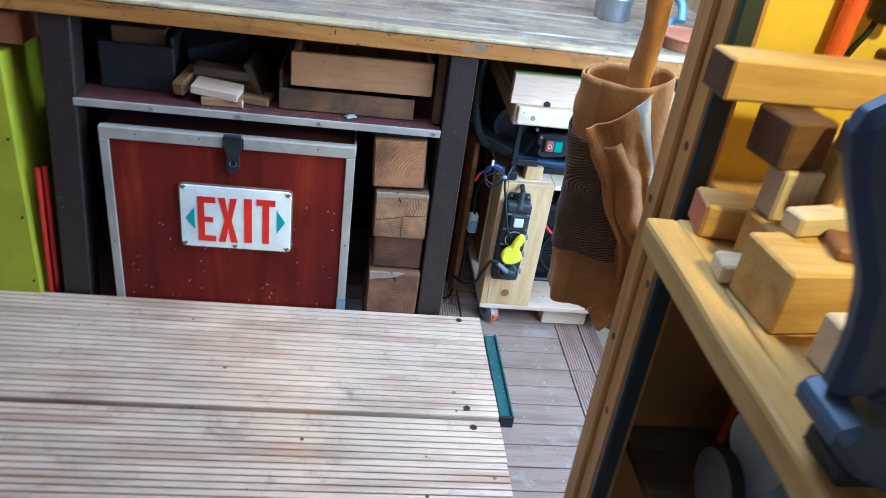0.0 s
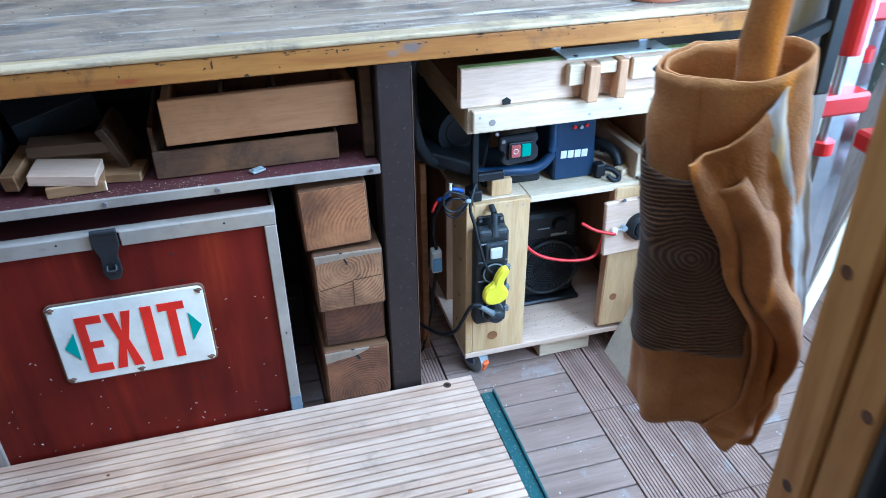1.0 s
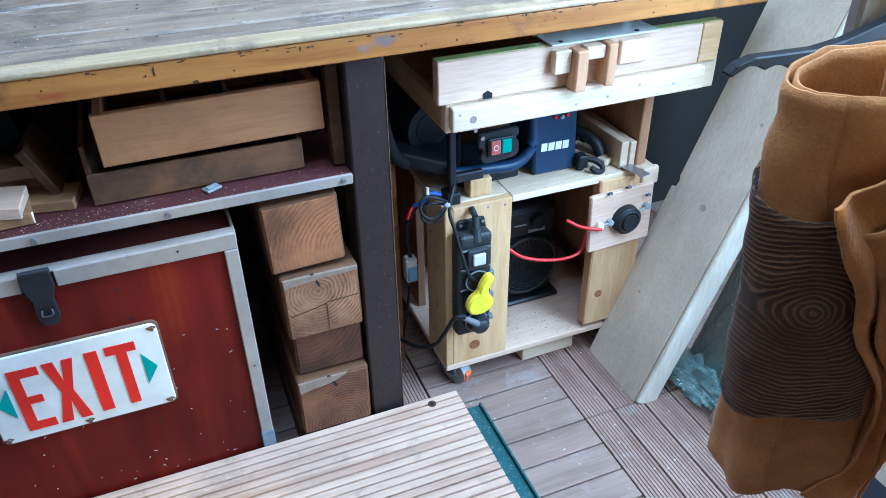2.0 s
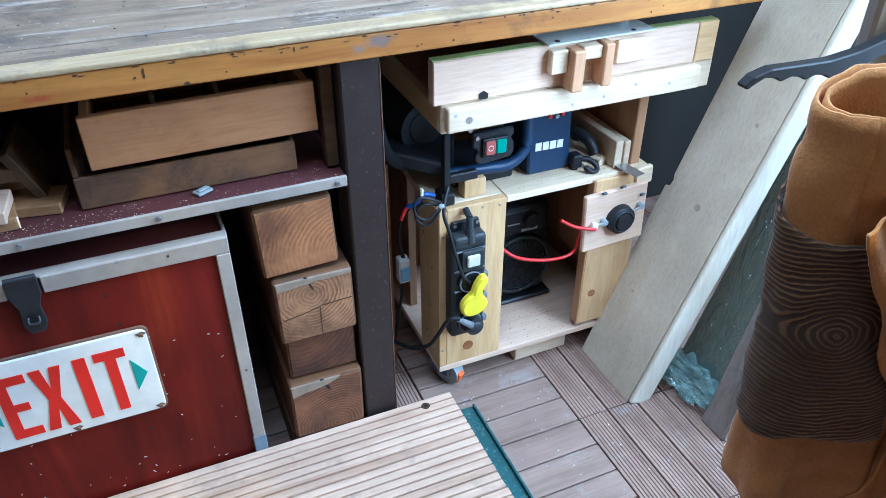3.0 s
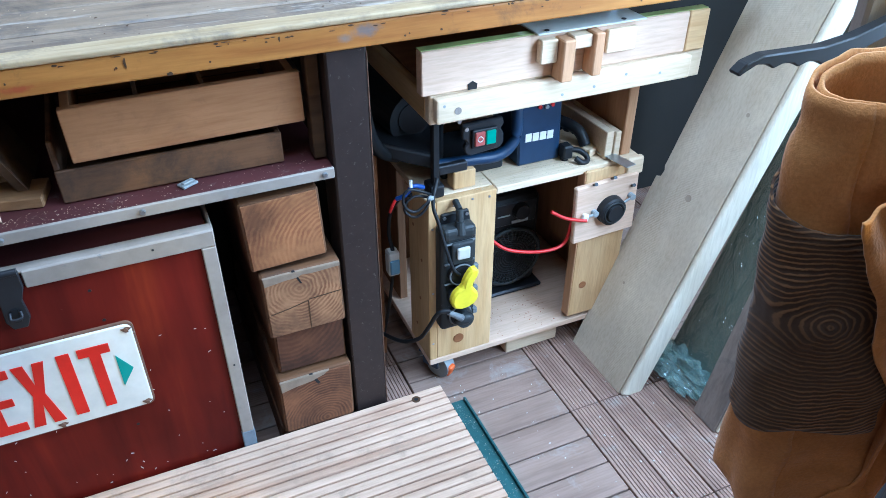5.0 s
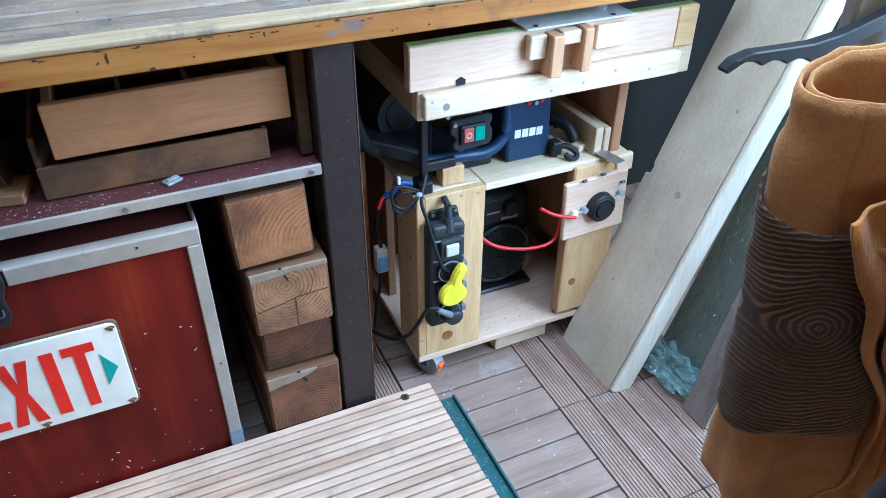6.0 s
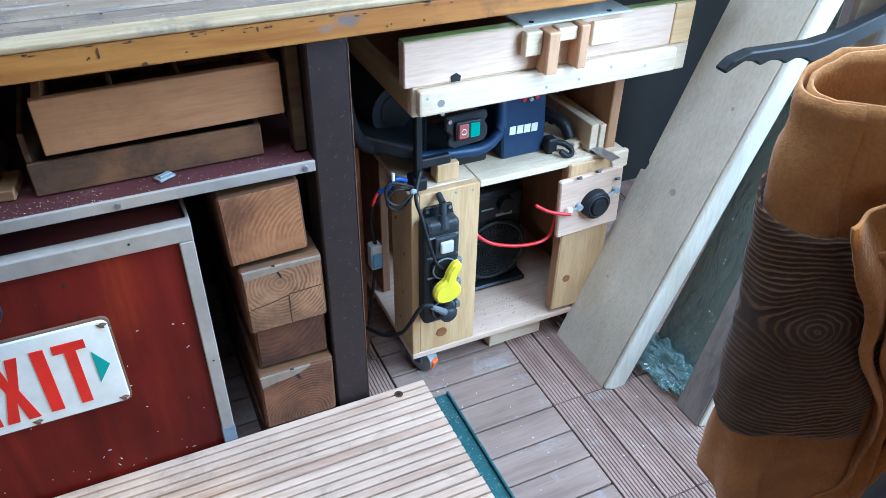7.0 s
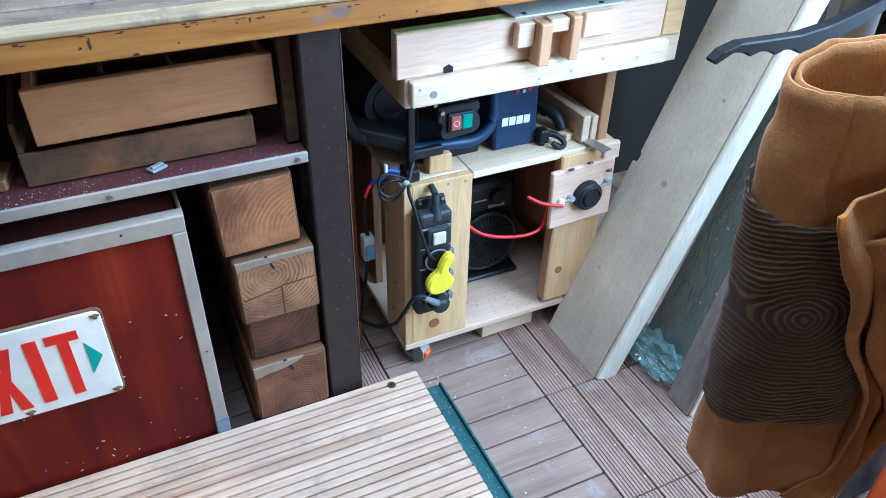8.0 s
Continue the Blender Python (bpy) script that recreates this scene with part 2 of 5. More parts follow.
m_blue_grey = paint("clamp_blue", (0.05, 0.075, 0.125), 0.4, 0.1, wear=(0.2, 0.2, 0.22), amount=0.2)
m_orange = paint("orange_plastic", (0.8, 0.14, 0.02), 0.4)
m_redp = paint("red_plastic", (0.52, 0.018, 0.018), 0.35)
m_yellow = paint("yellow_plastic", (0.78, 0.66, 0.03), 0.35)
m_green = paint("green_steel", (0.028, 0.095, 0.1), 0.45, 0.15, wear=(0.2, 0.26, 0.26), amount=0.7, scale=40)
m_yellow_wall = paint("yellow_panel", (0.8, 0.58, 0.03), 0.5, wear=(0.5, 0.3, 0.05), amount=0.2, scale=5)
m_yellow_green = paint("yellow_green_paint", (0.36, 0.36, 0.015), 0.45, wear=(0.12, 0.1, 0.03), amount=0.12, scale=6)
m_tape = paint("green_tape", (0.36, 0.43, 0.15), 0.4)
# Brown chosen for the unseen walls so that their bounced light is warm.
m_wall = wood("warm_bounce_wall", (0.36, 0.22, 0.115), (0.28, 0.16, 0.08), "z", rough=0.8, grain=0.3)
# Near-black that stands in for the shade below the bench.
m_bench_shade = paint("under_bench_shade", (0.014, 0.013, 0.011), 0.8, scale=4)
# Ceiling brown likewise chosen to warm the bounce.
m_ceiling = wood("warm_bounce_ceiling", (0.46, 0.31, 0.18), (0.38, 0.24, 0.13), "x", rough=0.8, grain=0.3)
m_terra = paint("terracotta", (0.42, 0.15, 0.08), 0.7)
m_plank = wood("rough_white_plank", (0.64, 0.57, 0.45), (0.58, 0.5, 0.38), "z", rough=0.8, grain=0.35, relief=0.22)
nt_, bs_ = m_plank.node_tree, m_plank.node_tree.nodes["Principled BSDF"]
w_ = node(nt_, "ShaderNodeTexWave", Scale=105.0, Distortion=2.5, Detail=2.0, Detail_Scale=1.5)
w_.bands_direction = "Z"
nt_.links.new(coords(nt_, (1, 1, 1), spin=(14, 0, 0)), w_.inputs["Vector"])
fur_ = noise_of(nt_, coords(nt_, (260, 260, 90)), 1.0, 5.0, 0.7)
where_ = ramp(nt_, noise_of(nt_, coords(nt_, (9, 9, 3)), 1.0, 3.0), [(0.5, (0, 0, 0)), (0.7, (0.7, 0.7, 0.7))])
bump(nt_, bs_, mix(nt_, where_, fur_, w_.outputs["Color"]), 0.4, 0.0018)
m_plank_edge = wood("planed_plank_edge", (0.73, 0.68, 0.56), (0.66, 0.6, 0.47), "z", rough=0.75, grain=0.4, relief=0.1)
m_grey_plank = wood("weathered_plank", (0.29, 0.255, 0.235), (0.19, 0.165, 0.155), "z", rough=0.8, dirt=(0.4, (0.12, 0.11, 0.11)))
m_dust = paint("sawdust", (0.6, 0.48, 0.34), 0.9, scale=60)


def leather_material(name, patch):
    m, nt, bsdf = material(name)
    tone = noise_of(nt, coords(nt, (9, 9, 9), vary=False), 1.0, 6.0, 0.62)
    fine = noise_of(nt, coords(nt, (420, 420, 420), vary=False), 1.0, 2.0)
    if patch:
        v = coords(nt, (0.85, 0.05, 1.0), loc=(0.0323, 0, -0.2480), vary=False)
        w = node(nt, "ShaderNodeTexWave", Scale=88.0, Distortion=4.2, Detail=6.0, Detail_Scale=1.2)
        w.wave_type, w.rings_direction = "RINGS", "Y"
        nt.links.new(v, w.inputs["Vector"])
        col = ramp(nt, w.outputs["Fac"], [(0.55, (0.042, 0.02, 0.009)), (0.92, (0.27, 0.14, 0.058))])
        col = mix(nt, ramp(nt, tone, [(0.38, (0, 0, 0)), (0.66, (0.9, 0.9, 0.9))]), col, (0.062, 0.033, 0.017))
        bump(nt, bsdf, w.outputs["Fac"], 0.25, 0.002)
    else:
        col = ramp(nt, tone, [(0.25, (0.27, 0.105, 0.03)), (0.5, (0.5, 0.22, 0.064)), (0.75, (0.68, 0.35, 0.12))])
        bump(nt, bsdf, fine, 0.4, 0.0015)
    col = mix(nt, 1.0, col, ramp(nt, fine, [(0.3, (0.85, 0.85, 0.85)), (0.7, (1.05, 1.05, 1.05))]), "MULTIPLY")
    nt.links.new(col, bsdf.inputs["Base Color"])
    bsdf.inputs["Roughness"].default_value = 0.75
    bsdf.inputs["Specular IOR Level"].default_value = 0.25
    bsdf.inputs["Sheen Weight"].default_value = 0.15
    return m


m_suede = leather_material("tan_suede", False)
m_patch = leather_material("dark_suede_patch", True)
m_back = paint("suede_reverse", (0.5, 0.46, 0.44), 0.85, wear=(0.4, 0.25, 0.13), amount=0.45, scale=14)

m_film, nt_, bs_ = material("plastic_film")
clear_, gloss_ = node(nt_, "ShaderNodeBsdfTransparent"), node(nt_, "ShaderNodeBsdfGlossy", Roughness=0.14)
both_ = node(nt_, "ShaderNodeMixShader", Fac=0.2)
crinkle_ = node(nt_, "ShaderNodeBump", Strength=0.8, Distance=0.02)
nt_.links.new(noise_of(nt_, coords(nt_, (22, 22, 15)), 1.0, 4.0, 0.6, 1.0), crinkle_.inputs["Height"])
nt_.links.new(crinkle_.outputs["Normal"], gloss_.inputs["Normal"])
nt_.links.new(clear_.outputs[0], both_.inputs[1])
nt_.links.new(gloss_.outputs[0], both_.inputs[2])
nt_.links.new(both_.outputs[0], nt_.nodes["Material Output"].inputs["Surface"])
m_film_bunch, nt_, bs_ = material("bunched_film")
bs_.inputs["Base Color"].default_value = (0.3, 0.45, 0.43, 1)
bs_.inputs["Alpha"].default_value, bs_.inputs["Roughness"].default_value = 0.4, 0.08
bs_.inputs["Specular IOR Level"].default_value = 1.0
m_dust_grey = paint("dust_on_rubber", (0.15, 0.16, 0.165), 0.75, wear=(0.05, 0.055, 0.06), amount=0.55, scale=24)
# Shaded copy of the yellow board; the shelf's shadow is in the colour.
m_shaded_panel = paint("shaded_yellow_panel", (0.25, 0.115, 0.03), 0.5, wear=(0.14, 0.07, 0.03), amount=0.4, scale=5)
m_wrapped = paint("wrapped_green", (0.085, 0.12, 0.095), 0.5, wear=(0.2, 0.24, 0.19), amount=0.6, scale=7)
m_plank_knot = paint("plank_knot", (0.4, 0.33, 0.25), 0.8)
m_glass, nt_, bs_ = material("window_glass")
bs_.inputs["Transmission Weight"].default_value, bs_.inputs["Roughness"].default_value = 1.0, 0.0

# ---- helpers ----


def thing(name, base, label, category, group="", kind=""):
    ob = new(name)
    ob.empty_display_size = 0.05
    ob.location = base
    return tagged(ob, label, category, group, kind)


def root_at(ob):
    v = Vector((0, 0, 0))
    while ob:
        v += ob.location
        ob = ob.parent
    return v


def part(name, bm, mat, parent=None, label=""):
    """Links a bmesh given in world metres as one mesh, under a thing or a part."""
    if parent is not None:
        bmesh.ops.translate(bm, verts=bm.verts, vec=-root_at(parent))
    me = bpy.data.meshes.new(name)
    bm.to_mesh(me)
    bm.free()
    for one in mat if isinstance(mat, (list, tuple)) else (mat,):
        me.materials.append(one)
    ob = new(name, me)
    ob.parent = parent
    if label:
        ob["label"] = label
    return ob


def single(name, bm, mat, label, category, group="", kind=""):
    """A thing that is one mesh, its origin at the middle of its base."""
    lo = [min(v.co[i] for v in bm.verts) for i in range(3)]
    hi = [max(v.co[i] for v in bm.verts) for i in range(3)]
    base = Vector(((lo[0] + hi[0]) / 2, (lo[1] + hi[1]) / 2, lo[2]))
    bmesh.ops.translate(bm, verts=bm.verts, vec=-base)
    ob = part(name, bm, mat)
    ob.location = base
    return tagged(ob, label, category, group, kind)


def box(x0, x1, y0, y1, z0, z1, bevel=0.002, turn=None, seg=1):
    """A bevelled block; turn is a matrix about its own middle."""
    bm = bmesh.new()
    bmesh.ops.create_cube(bm, size=1)
    bmesh.ops.scale(bm, verts=bm.verts, vec=(x1 - x0, y1 - y0, z1 - z0))
    if bevel:
        bmesh.ops.bevel(bm, geom=bm.edges[:], offset=bevel, segments=seg, affect="EDGES", profile=0.5)
    if turn is not None:
        bmesh.ops.transform(bm, matrix=turn, verts=bm.verts)
    bmesh.ops.translate(bm, verts=bm.verts, vec=((x0 + x1) / 2, (y0 + y1) / 2, (z0 + z1) / 2))
    return bm


def rot(rx=0, ry=0, rz=0):
    return pose(0, 0, 0, rx, ry, rz)


def join(*bms):
    out = bms[0]
    for b in bms[1:]:
        me = bpy.data.meshes.new("tmp")
        b.to_mesh(me)
        b.free()
        out.from_mesh(me)
        bpy.data.meshes.remove(me)
    return out


def rod(a, b, r, r2=None, seg=16):
    a, b = Vector(a), Vector(b)
    bm = bmesh.new()
    bmesh.ops.create_cone(bm, cap_ends=True, segments=seg, radius1=r, radius2=r if r2 is None else r2, depth=(b - a).length)
    m = Matrix.Translation((a + b) / 2) @ (b - a).to_track_quat("Z", "Y").to_matrix().to_4x4()
    bmesh.ops.transform(bm, matrix=m, verts=bm.verts)
    return bm


def tube(points, r, seg=8, steps=6):
    """A cable along a smooth line through the points."""
    pts = [Vector(p) for p in points]
    line = []
    for i in range(len(pts) - 1):
        p0, p1, p2, p3 = pts[max(i - 1, 0)], pts[i], pts[i + 1], pts[min(i + 2, len(pts) - 1)]
        for k in range(steps):
            t = k / steps
            line.append(0.5 * (2 * p1 + (p2 - p0) * t + (2 * p0 - 5 * p1 + 4 * p2 - p3) * t * t + (3 * p1 - p0 - 3 * p2 + p3) * t ** 3))
    line.append(pts[-1])
    bm = bmesh.new()
    rings = []
    side = Vector((0.31, 0.22, 0.92))
    for i, p in enumerate(line):
        d = (line[min(i + 1, len(line) - 1)] - line[max(i - 1, 0)]).normalized()
        u = d.cross(side).normalized()
        w = d.cross(u)
        rings.append([bm.verts.new(p + r * (math.cos(a) * u + math.sin(a) * w)) for a in [2 * math.pi * k / seg for k in range(seg)]])
    for a, b in zip(rings, rings[1:]):
        for k in range(seg):
            bm.faces.new((a[k], a[(k + 1) % seg], b[(k + 1) % seg], b[k])).smooth = True
    bm.faces.new(rings[0])
    bm.faces.new(rings[-1])
    bmesh.ops.recalc_face_normals(bm, faces=bm.faces)
    return bm


def prism(outline, axis, lo, hi, bevel=0.0):
    """A polygon outline drawn out along an axis: (x, z) for y, (y, z) for x, (x, y) for z."""
    bm = bmesh.new()
    spot = {"y": lambda u, v, w: (u, w, v), "x": lambda u, v, w: (w, u, v), "z": lambda u, v, w: (u, v, w)}[axis]
    a = [bm.verts.new(spot(u, v, lo)) for u, v in outline]
    b = [bm.verts.new(spot(u, v, hi)) for u, v in outline]
    bm.faces.new(a)
    bm.faces.new(b[::-1])
    for i in range(len(a)):
        j = (i + 1) % len(a)
        bm.faces.new((a[j], a[i], b[i], b[j]))
    bmesh.ops.recalc_face_normals(bm, faces=bm.faces)
    if bevel:
        bmesh.ops.bevel(bm, geom=bm.edges[:], offset=bevel, segments=1, affect="EDGES", profile=0.5)
    return bm


def roughen(bm, amount, scale=20.0):
    for v in bm.verts:
        v.co += amount * noise.noise_vector(v.co * scale)
    return bm

# ---- the room ----


def structure(name, bm, mat, label):
    return single(name, bm, mat, label, name.split("_")[0], kind="structure")


floor = structure("floor", box(-1.9, 2.1, -2.3, 2.9, -0.12, -0.014, 0), m_sub, "dark subfloor under clip-together wood-grain floor slats")
# Opening made for the added overhead lamp.
structure("ceiling", join(box(-1.9, -0.0, -2.3, 2.9, 2.3, 2.4, 0), box(1.3, 2.1, -2.3, 2.9, 2.3, 2.4, 0), box(-0.0, 1.3, -2.3, 0.98, 2.3, 2.4, 0), box(-0.0, 1.3, 1.86, 2.9, 2.3, 2.4, 0)), m_ceiling, "unseen ceiling, brown for warm bounce, open at the added overhead lamp")
structure("wall_west", box(-1.9, -1.8, -2.1, 2.7, -0.014, 2.3, 0), m_wall, "unseen workshop wall, brown to warm the bounced light")
structure("wall_east", join(box(2.0, 2.1, -2.1, 0.15, -0.014, 2.3, 0), box(2.0, 2.1, 1.55, 2.7, -0.014, 2.3, 0), box(2.0, 2.1, 0.15, 1.55, 2.15, 2.3, 0)), m_wall, "workshop wall with an open doorway, brown to warm bounced light")


def wall_with_window(name, y0, y1, x0, x1, z0, z1):
    bm = join(box(-1.9, 2.1, y0, y1, -0.014, z0, 0), box(-1.9, 2.1, y0, y1, z1, 2.3, 0), box(-1.9, x0, y0, y1, z0, z1, 0), box(x1, 2.1, y0, y1, z0, z1, 0))
    return structure(name, bm, m_wall, "workshop wall with a wide window opening, brown to warm bounced light")


wall_with_window("wall_north", 2.7, 2.8, -1.0, 1.4, 1.2, 2.05)
wall_with_window("wall_south", -2.2, -2.1, -1.2, 1.0, 0.9, 2.15)
# Sheet added where there is only under-bench shade.
structure("wall_lining", box(-1.8, 2.0, 2.5, 2.52, 0.0, 0.78, 0), m_bench_shade, "added near-black sheet standing in for the shade under the workbench")

# ---- workbench ----
bench = thing("workbench", (0.2, 2.2, 0.0), "long worn pine workbench with stained plank top and dark painted legs", "workbench")
part("front_rail", roughen(box(-1.7, 1.315, 1.905, 1.945, 0.789, 0.8255, 0.003, seg=2), 0.0006), m_bench_front, bench, "orange varnished pine edge with dents and stains")
part("top_lip", box(-1.7, 1.317, 1.9025, 1.9415, 0.826, 0.8355, 0.0035, None, 3), m_bench_lip, bench, "pale worn lip with dark smudges")
y = 1.944
for k in range(6):
    w = (0.062, 0.104, 0.115, 0.125, 0.12, 0.12)[k]
    part("plank", box(-1.7, 1.312, y, y + w - 0.006, 0.794, 0.833 + 0.0012 * (k % 2), 0.003), m_bench_top, bench, "weathered top plank stained blue-grey")
    y += w
rng = random.Random(21)
dents = [(0.295, 0.814, 0.004, 0.016), (0.49, 0.817, 0.003, 0.009), (0.345, 0.7925, 0.009, 0.006)]
dents += [(rng.uniform(-0.45, 1.28), rng.uniform(0.818, 0.8275), rng.uniform(0.002, 0.011), rng.uniform(0.001, 0.003)) for _ in range(90)]
dents += [(rng.uniform(-0.45, 1.28), rng.uniform(0.794, 0.818), rng.uniform(0.0015, 0.004), rng.uniform(0.0015, 0.004)) for _ in range(16)]
for sx, sz, w, h in dents:
    part("dent", prism([(sx + w / 2 * c * rng.uniform(0.55, 1.2), sz + h / 2 * s * rng.uniform(0.55, 1.2)) for c, s in [(math.cos(a), math.sin(a)) for a in [k * math.pi / 6 for k in range(12)]]], "y", 1.9044, 1.9062), m_dark_wood, bench)


def bench_leg(x0, x1, lean):
    return box(x0, x1, 1.915, 1.985, 0.0, 0.7885, 0.003, rot(0, lean, 0))


part("leg", bench_leg(0.5515, 0.6135, 0.0), m_post, bench, "dark brown painted square post, scuffed")
part("edge_wear", box(0.6126, 0.614, 1.9143, 1.9165, 0.02, 0.78, 0.0003), paint("worn_copper_edge", (0.16, 0.09, 0.06), 0.5, wear=(0.03, 0.02, 0.017), amount=0.9, scale=25), bench, "worn bright corner of the post")
part("leg", bench_leg(-0.336, -0.271, 2.6), m_post, bench, "dark brown painted square post, scuffed")
part("leg", box(1.24, 1.3, 2.35, 2.41, 0.0, 0.7885, 0.003), m_post, bench)
part("back_strut", box(0.552, 0.575, 1.986, 2.45, 0.62, 0.66, 0.002), m_post, bench)
part("side_board", box(0.53, 0.5495, 1.945, 1.975, 0.61, 0.7885, 0.002), m_dark_wood, bench, "grey upright batten beside the post")
part("cross_rail", box(-1.7, 1.24, 2.4, 2.44, 0.72, 0.785, 0.002), m_dark_wood, bench)

shelf = thing("under_shelf", (0.14, 2.1, 0.59), "dusty dark red shelf with an aluminium edge between bench legs", "shelf")
part("board", box(-0.268, 0.5505, 1.919, 2.4, 0.591, 0.606, 0.001), m_shelf, shelf, "dark red laminated board scattered with wood chips")
part("edge_strip", box(-0.268, 0.5505, 1.9125, 1.9185, 0.5895, 0.607, 0.001), m_alu, shelf, "scratched aluminium angle edge")
for sx in (-0.1, 0.09, 0.27, 0.535):
    part("screw", rod((sx, 1.9085, 0.598), (sx, 1.9125, 0.598), 0.0035, 0.0045, 10), m_steel, shelf)

# ---- red trunk with the sign ----
trunk = thing("trunk", (0.068, 2.12, 0.0), "dark red trunk with pale metal edging standing on the floor", "trunk")
part("body", box(-0.214, 0.351, 1.913, 2.36, 0.02, 0.5205, 0.001), m_trunk, trunk, "scratched dark red front panel")
part("lid", box(-0.214, 0.351, 1.913, 2.36, 0.5215, 0.5435, 0.002), m_trunk_top, trunk, "dusty dark red lid")
part("bottom_rim", box(-0.22, 0.357, 1.91, 2.36, 0.0, 0.02, 0.002), m_alu, trunk)
part("edge_strip", box(-0.2205, 0.053, 1.9075, 1.915, 0.519, 0.547, 0.0015), m_alu, trunk)
part("edge_strip", box(0.099, 0.3575, 1.9075, 1.915, 0.519, 0.547, 0.0015), m_alu, trunk)
part("edge_strip", box(-0.2205, -0.2, 1.907, 1.916, 0.021, 0.5185, 0.0015), m_alu, trunk)
part("edge_strip", box(0.336, 0.3575, 1.907, 1.916, 0.021, 0.5185, 0.0015), m_alu, trunk)
part("edge_strip", box(0.3525, 0.3585, 1.917, 2.36, 0.525, 0.547, 0.0015), m_alu, trunk)
part("edge_strip", box(-0.2205, 0.3575, 1.9095, 1.93, 0.5437, 0.5478, 0.001), m_alu, trunk)
part("back_edge_strip", box(-0.2205, 0.3575, 2.345, 2.362, 0.5437, 0.5478, 0.001), m_alu, trunk)
latch = part("latch", prism([(0.055, 0.552), (0.097, 0.552), (0.097, 0.525), (0.09, 0.505), (0.092, 0.475), (0.085, 0.46), (0.067, 0.46), (0.06, 0.475), (0.062, 0.505), (0.055, 0.525)], "y", 1.9, 1.9072, 0.0012), m_iron, trunk, "dark iron hasp latch")
part("latch_slot", prism([(0.072, 0.495), (0.081, 0.495), (0.081, 0.472), (0.072, 0.472)], "y", 1.8985, 1.901), m_black, latch)
part("latch_loop", tube([(0.07, 1.899, 0.49), (0.07, 1.892, 0.483), (0.083, 1.892, 0.483), (0.083, 1.899, 0.49)], 0.0022), m_iron, latch)
part("latch_hinge", rod((0.056, 1.903, 0.552), (0.096, 1.903, 0.552), 0.005), m_iron, latch)
for sx, sz in ((-0.14, 0.535), (0.0, 0.5365), (0.27, 0.536), (-0.21, 0.25), (0.347, 0.28)):
    part("rivet", rod((sx, 1.9065, sz), (sx, 1.9085, sz), 0.0018, 0.002, 8), m_iron, trunk)
rng = random.Random(5)
for k in range(52):
    sx, sz, a, l = rng.uniform(-0.18, 0.32), 0.09 + 0.3 * rng.random() ** 2, rng.uniform(-70, 70), rng.uniform(0.001, 0.006) * (0.4 + rng.random())
    part("scratch", box(sx, sx + l, 1.9122, 1.9135, sz, sz + 0.0011, 0, rot(0, a, 0)), m_back, trunk)

part("corner_cap", box(0.335, 0.3585, 1.906, 1.917, 0.06, 0.118, 0.0015), paint("blue_grey_cap", (0.2, 0.25, 0.3), 0.5, 0.3, wear=(0.45, 0.42, 0.4), amount=0.4, scale=30), trunk, "blue-grey worn foot of the edging")
# Flat black dots stand in for the dark inside of small holes.
HOLES = [(0.173, 0.488), (0.179, 0.431), (0.178, 0.206)]
for sx, sz in HOLES:
    part("nail_hole", rod((sx, 1.9124, sz), (sx, 1.9135, sz), 0.0026, seg=10), m_black, trunk)

sign = thing("exit_sign", (0.081, 1.91, 0.246), "enamelled white metal plate sign with red letters and teal arrows", "sign")
X0, X1, Z0, Z1 = -0.05, 0.218, 0.2475, 0.4215


def rounded(x0, x1, z0, z1, r, n=5):
    pts = []
    for cx, cz, a0 in ((x1 - r, z1 - r, 0), (x0 + r, z1 - r, 90), (x0 + r, z0 + r, 180), (x1 - r, z0 + r, 270)):
        pts += [(cx + r * math.cos(radians(a0 + 90 * k / n)), cz + r * math.sin(radians(a0 + 90 * k / n))) for k in range(n + 1)]
    return pts


part("rim", prism(rounded(X0, X1, Z0, Z1, 0.012), "y", 1.908, 1.913), m_rust, sign, "chipped rusty rim")
part("plate", prism(rounded(X0 + 0.003, X1 - 0.003, Z0 + 0.003, Z1 - 0.003, 0.011), "y", 1.9045, 1.9095, 0.0015), m_enamel, sign)


def stroke(pts):
    return prism(pts, "y", 1.9032, 1.9052)


def letter_box(x0, x1, z0, z1):
    return stroke([(x0, z0), (x1, z0), (x1, z1), (x0, z1)])


ex = -0.006
LT, LB = 0.391, 0.2685
letter_e = join(letter_box(ex, ex + 0.0155, LB, LT), letter_box(ex + 0.0155, ex + 0.0425, LT - 0.016, LT), letter_box(ex + 0.0155, ex + 0.036, 0.322, 0.3365), letter_box(ex + 0.0155, ex + 0.0415, LB, LB + 0.016))
part("letter", letter_e, m_red, sign)
ex = 0.0425
mid = (LT + LB) / 2
letter_x = stroke([(ex, LT), (ex + 0.0165, LT), (ex + 0.0225, mid + 0.02), (ex + 0.0285, LT), (ex + 0.0445, LT), (ex + 0.031, mid), (ex + 0.0455, LB), (ex + 0.0285, LB), (ex + 0.0225, mid - 0.021), (ex + 0.016, LB), (ex - 0.001, LB), (ex + 0.014, mid)])
part("letter", letter_x, m_red, sign)
part("letter", letter_box(0.1035, 0.122, LB + 0.002, LT + 0.002), m_red, sign)
ex = 0.1325
LT, LB = 0.394, 0.2715
part("letter", join(letter_box(ex, ex + 0.045, LT - 0.0165, LT), letter_box(ex + 0.0145, ex + 0.0305, LB, LT - 0.0165)), m_red, sign)
part("arrow", stroke([(-0.0345, 0.33), (-0.0135, 0.361), (-0.0135, 0.3)]), m_teal, sign)
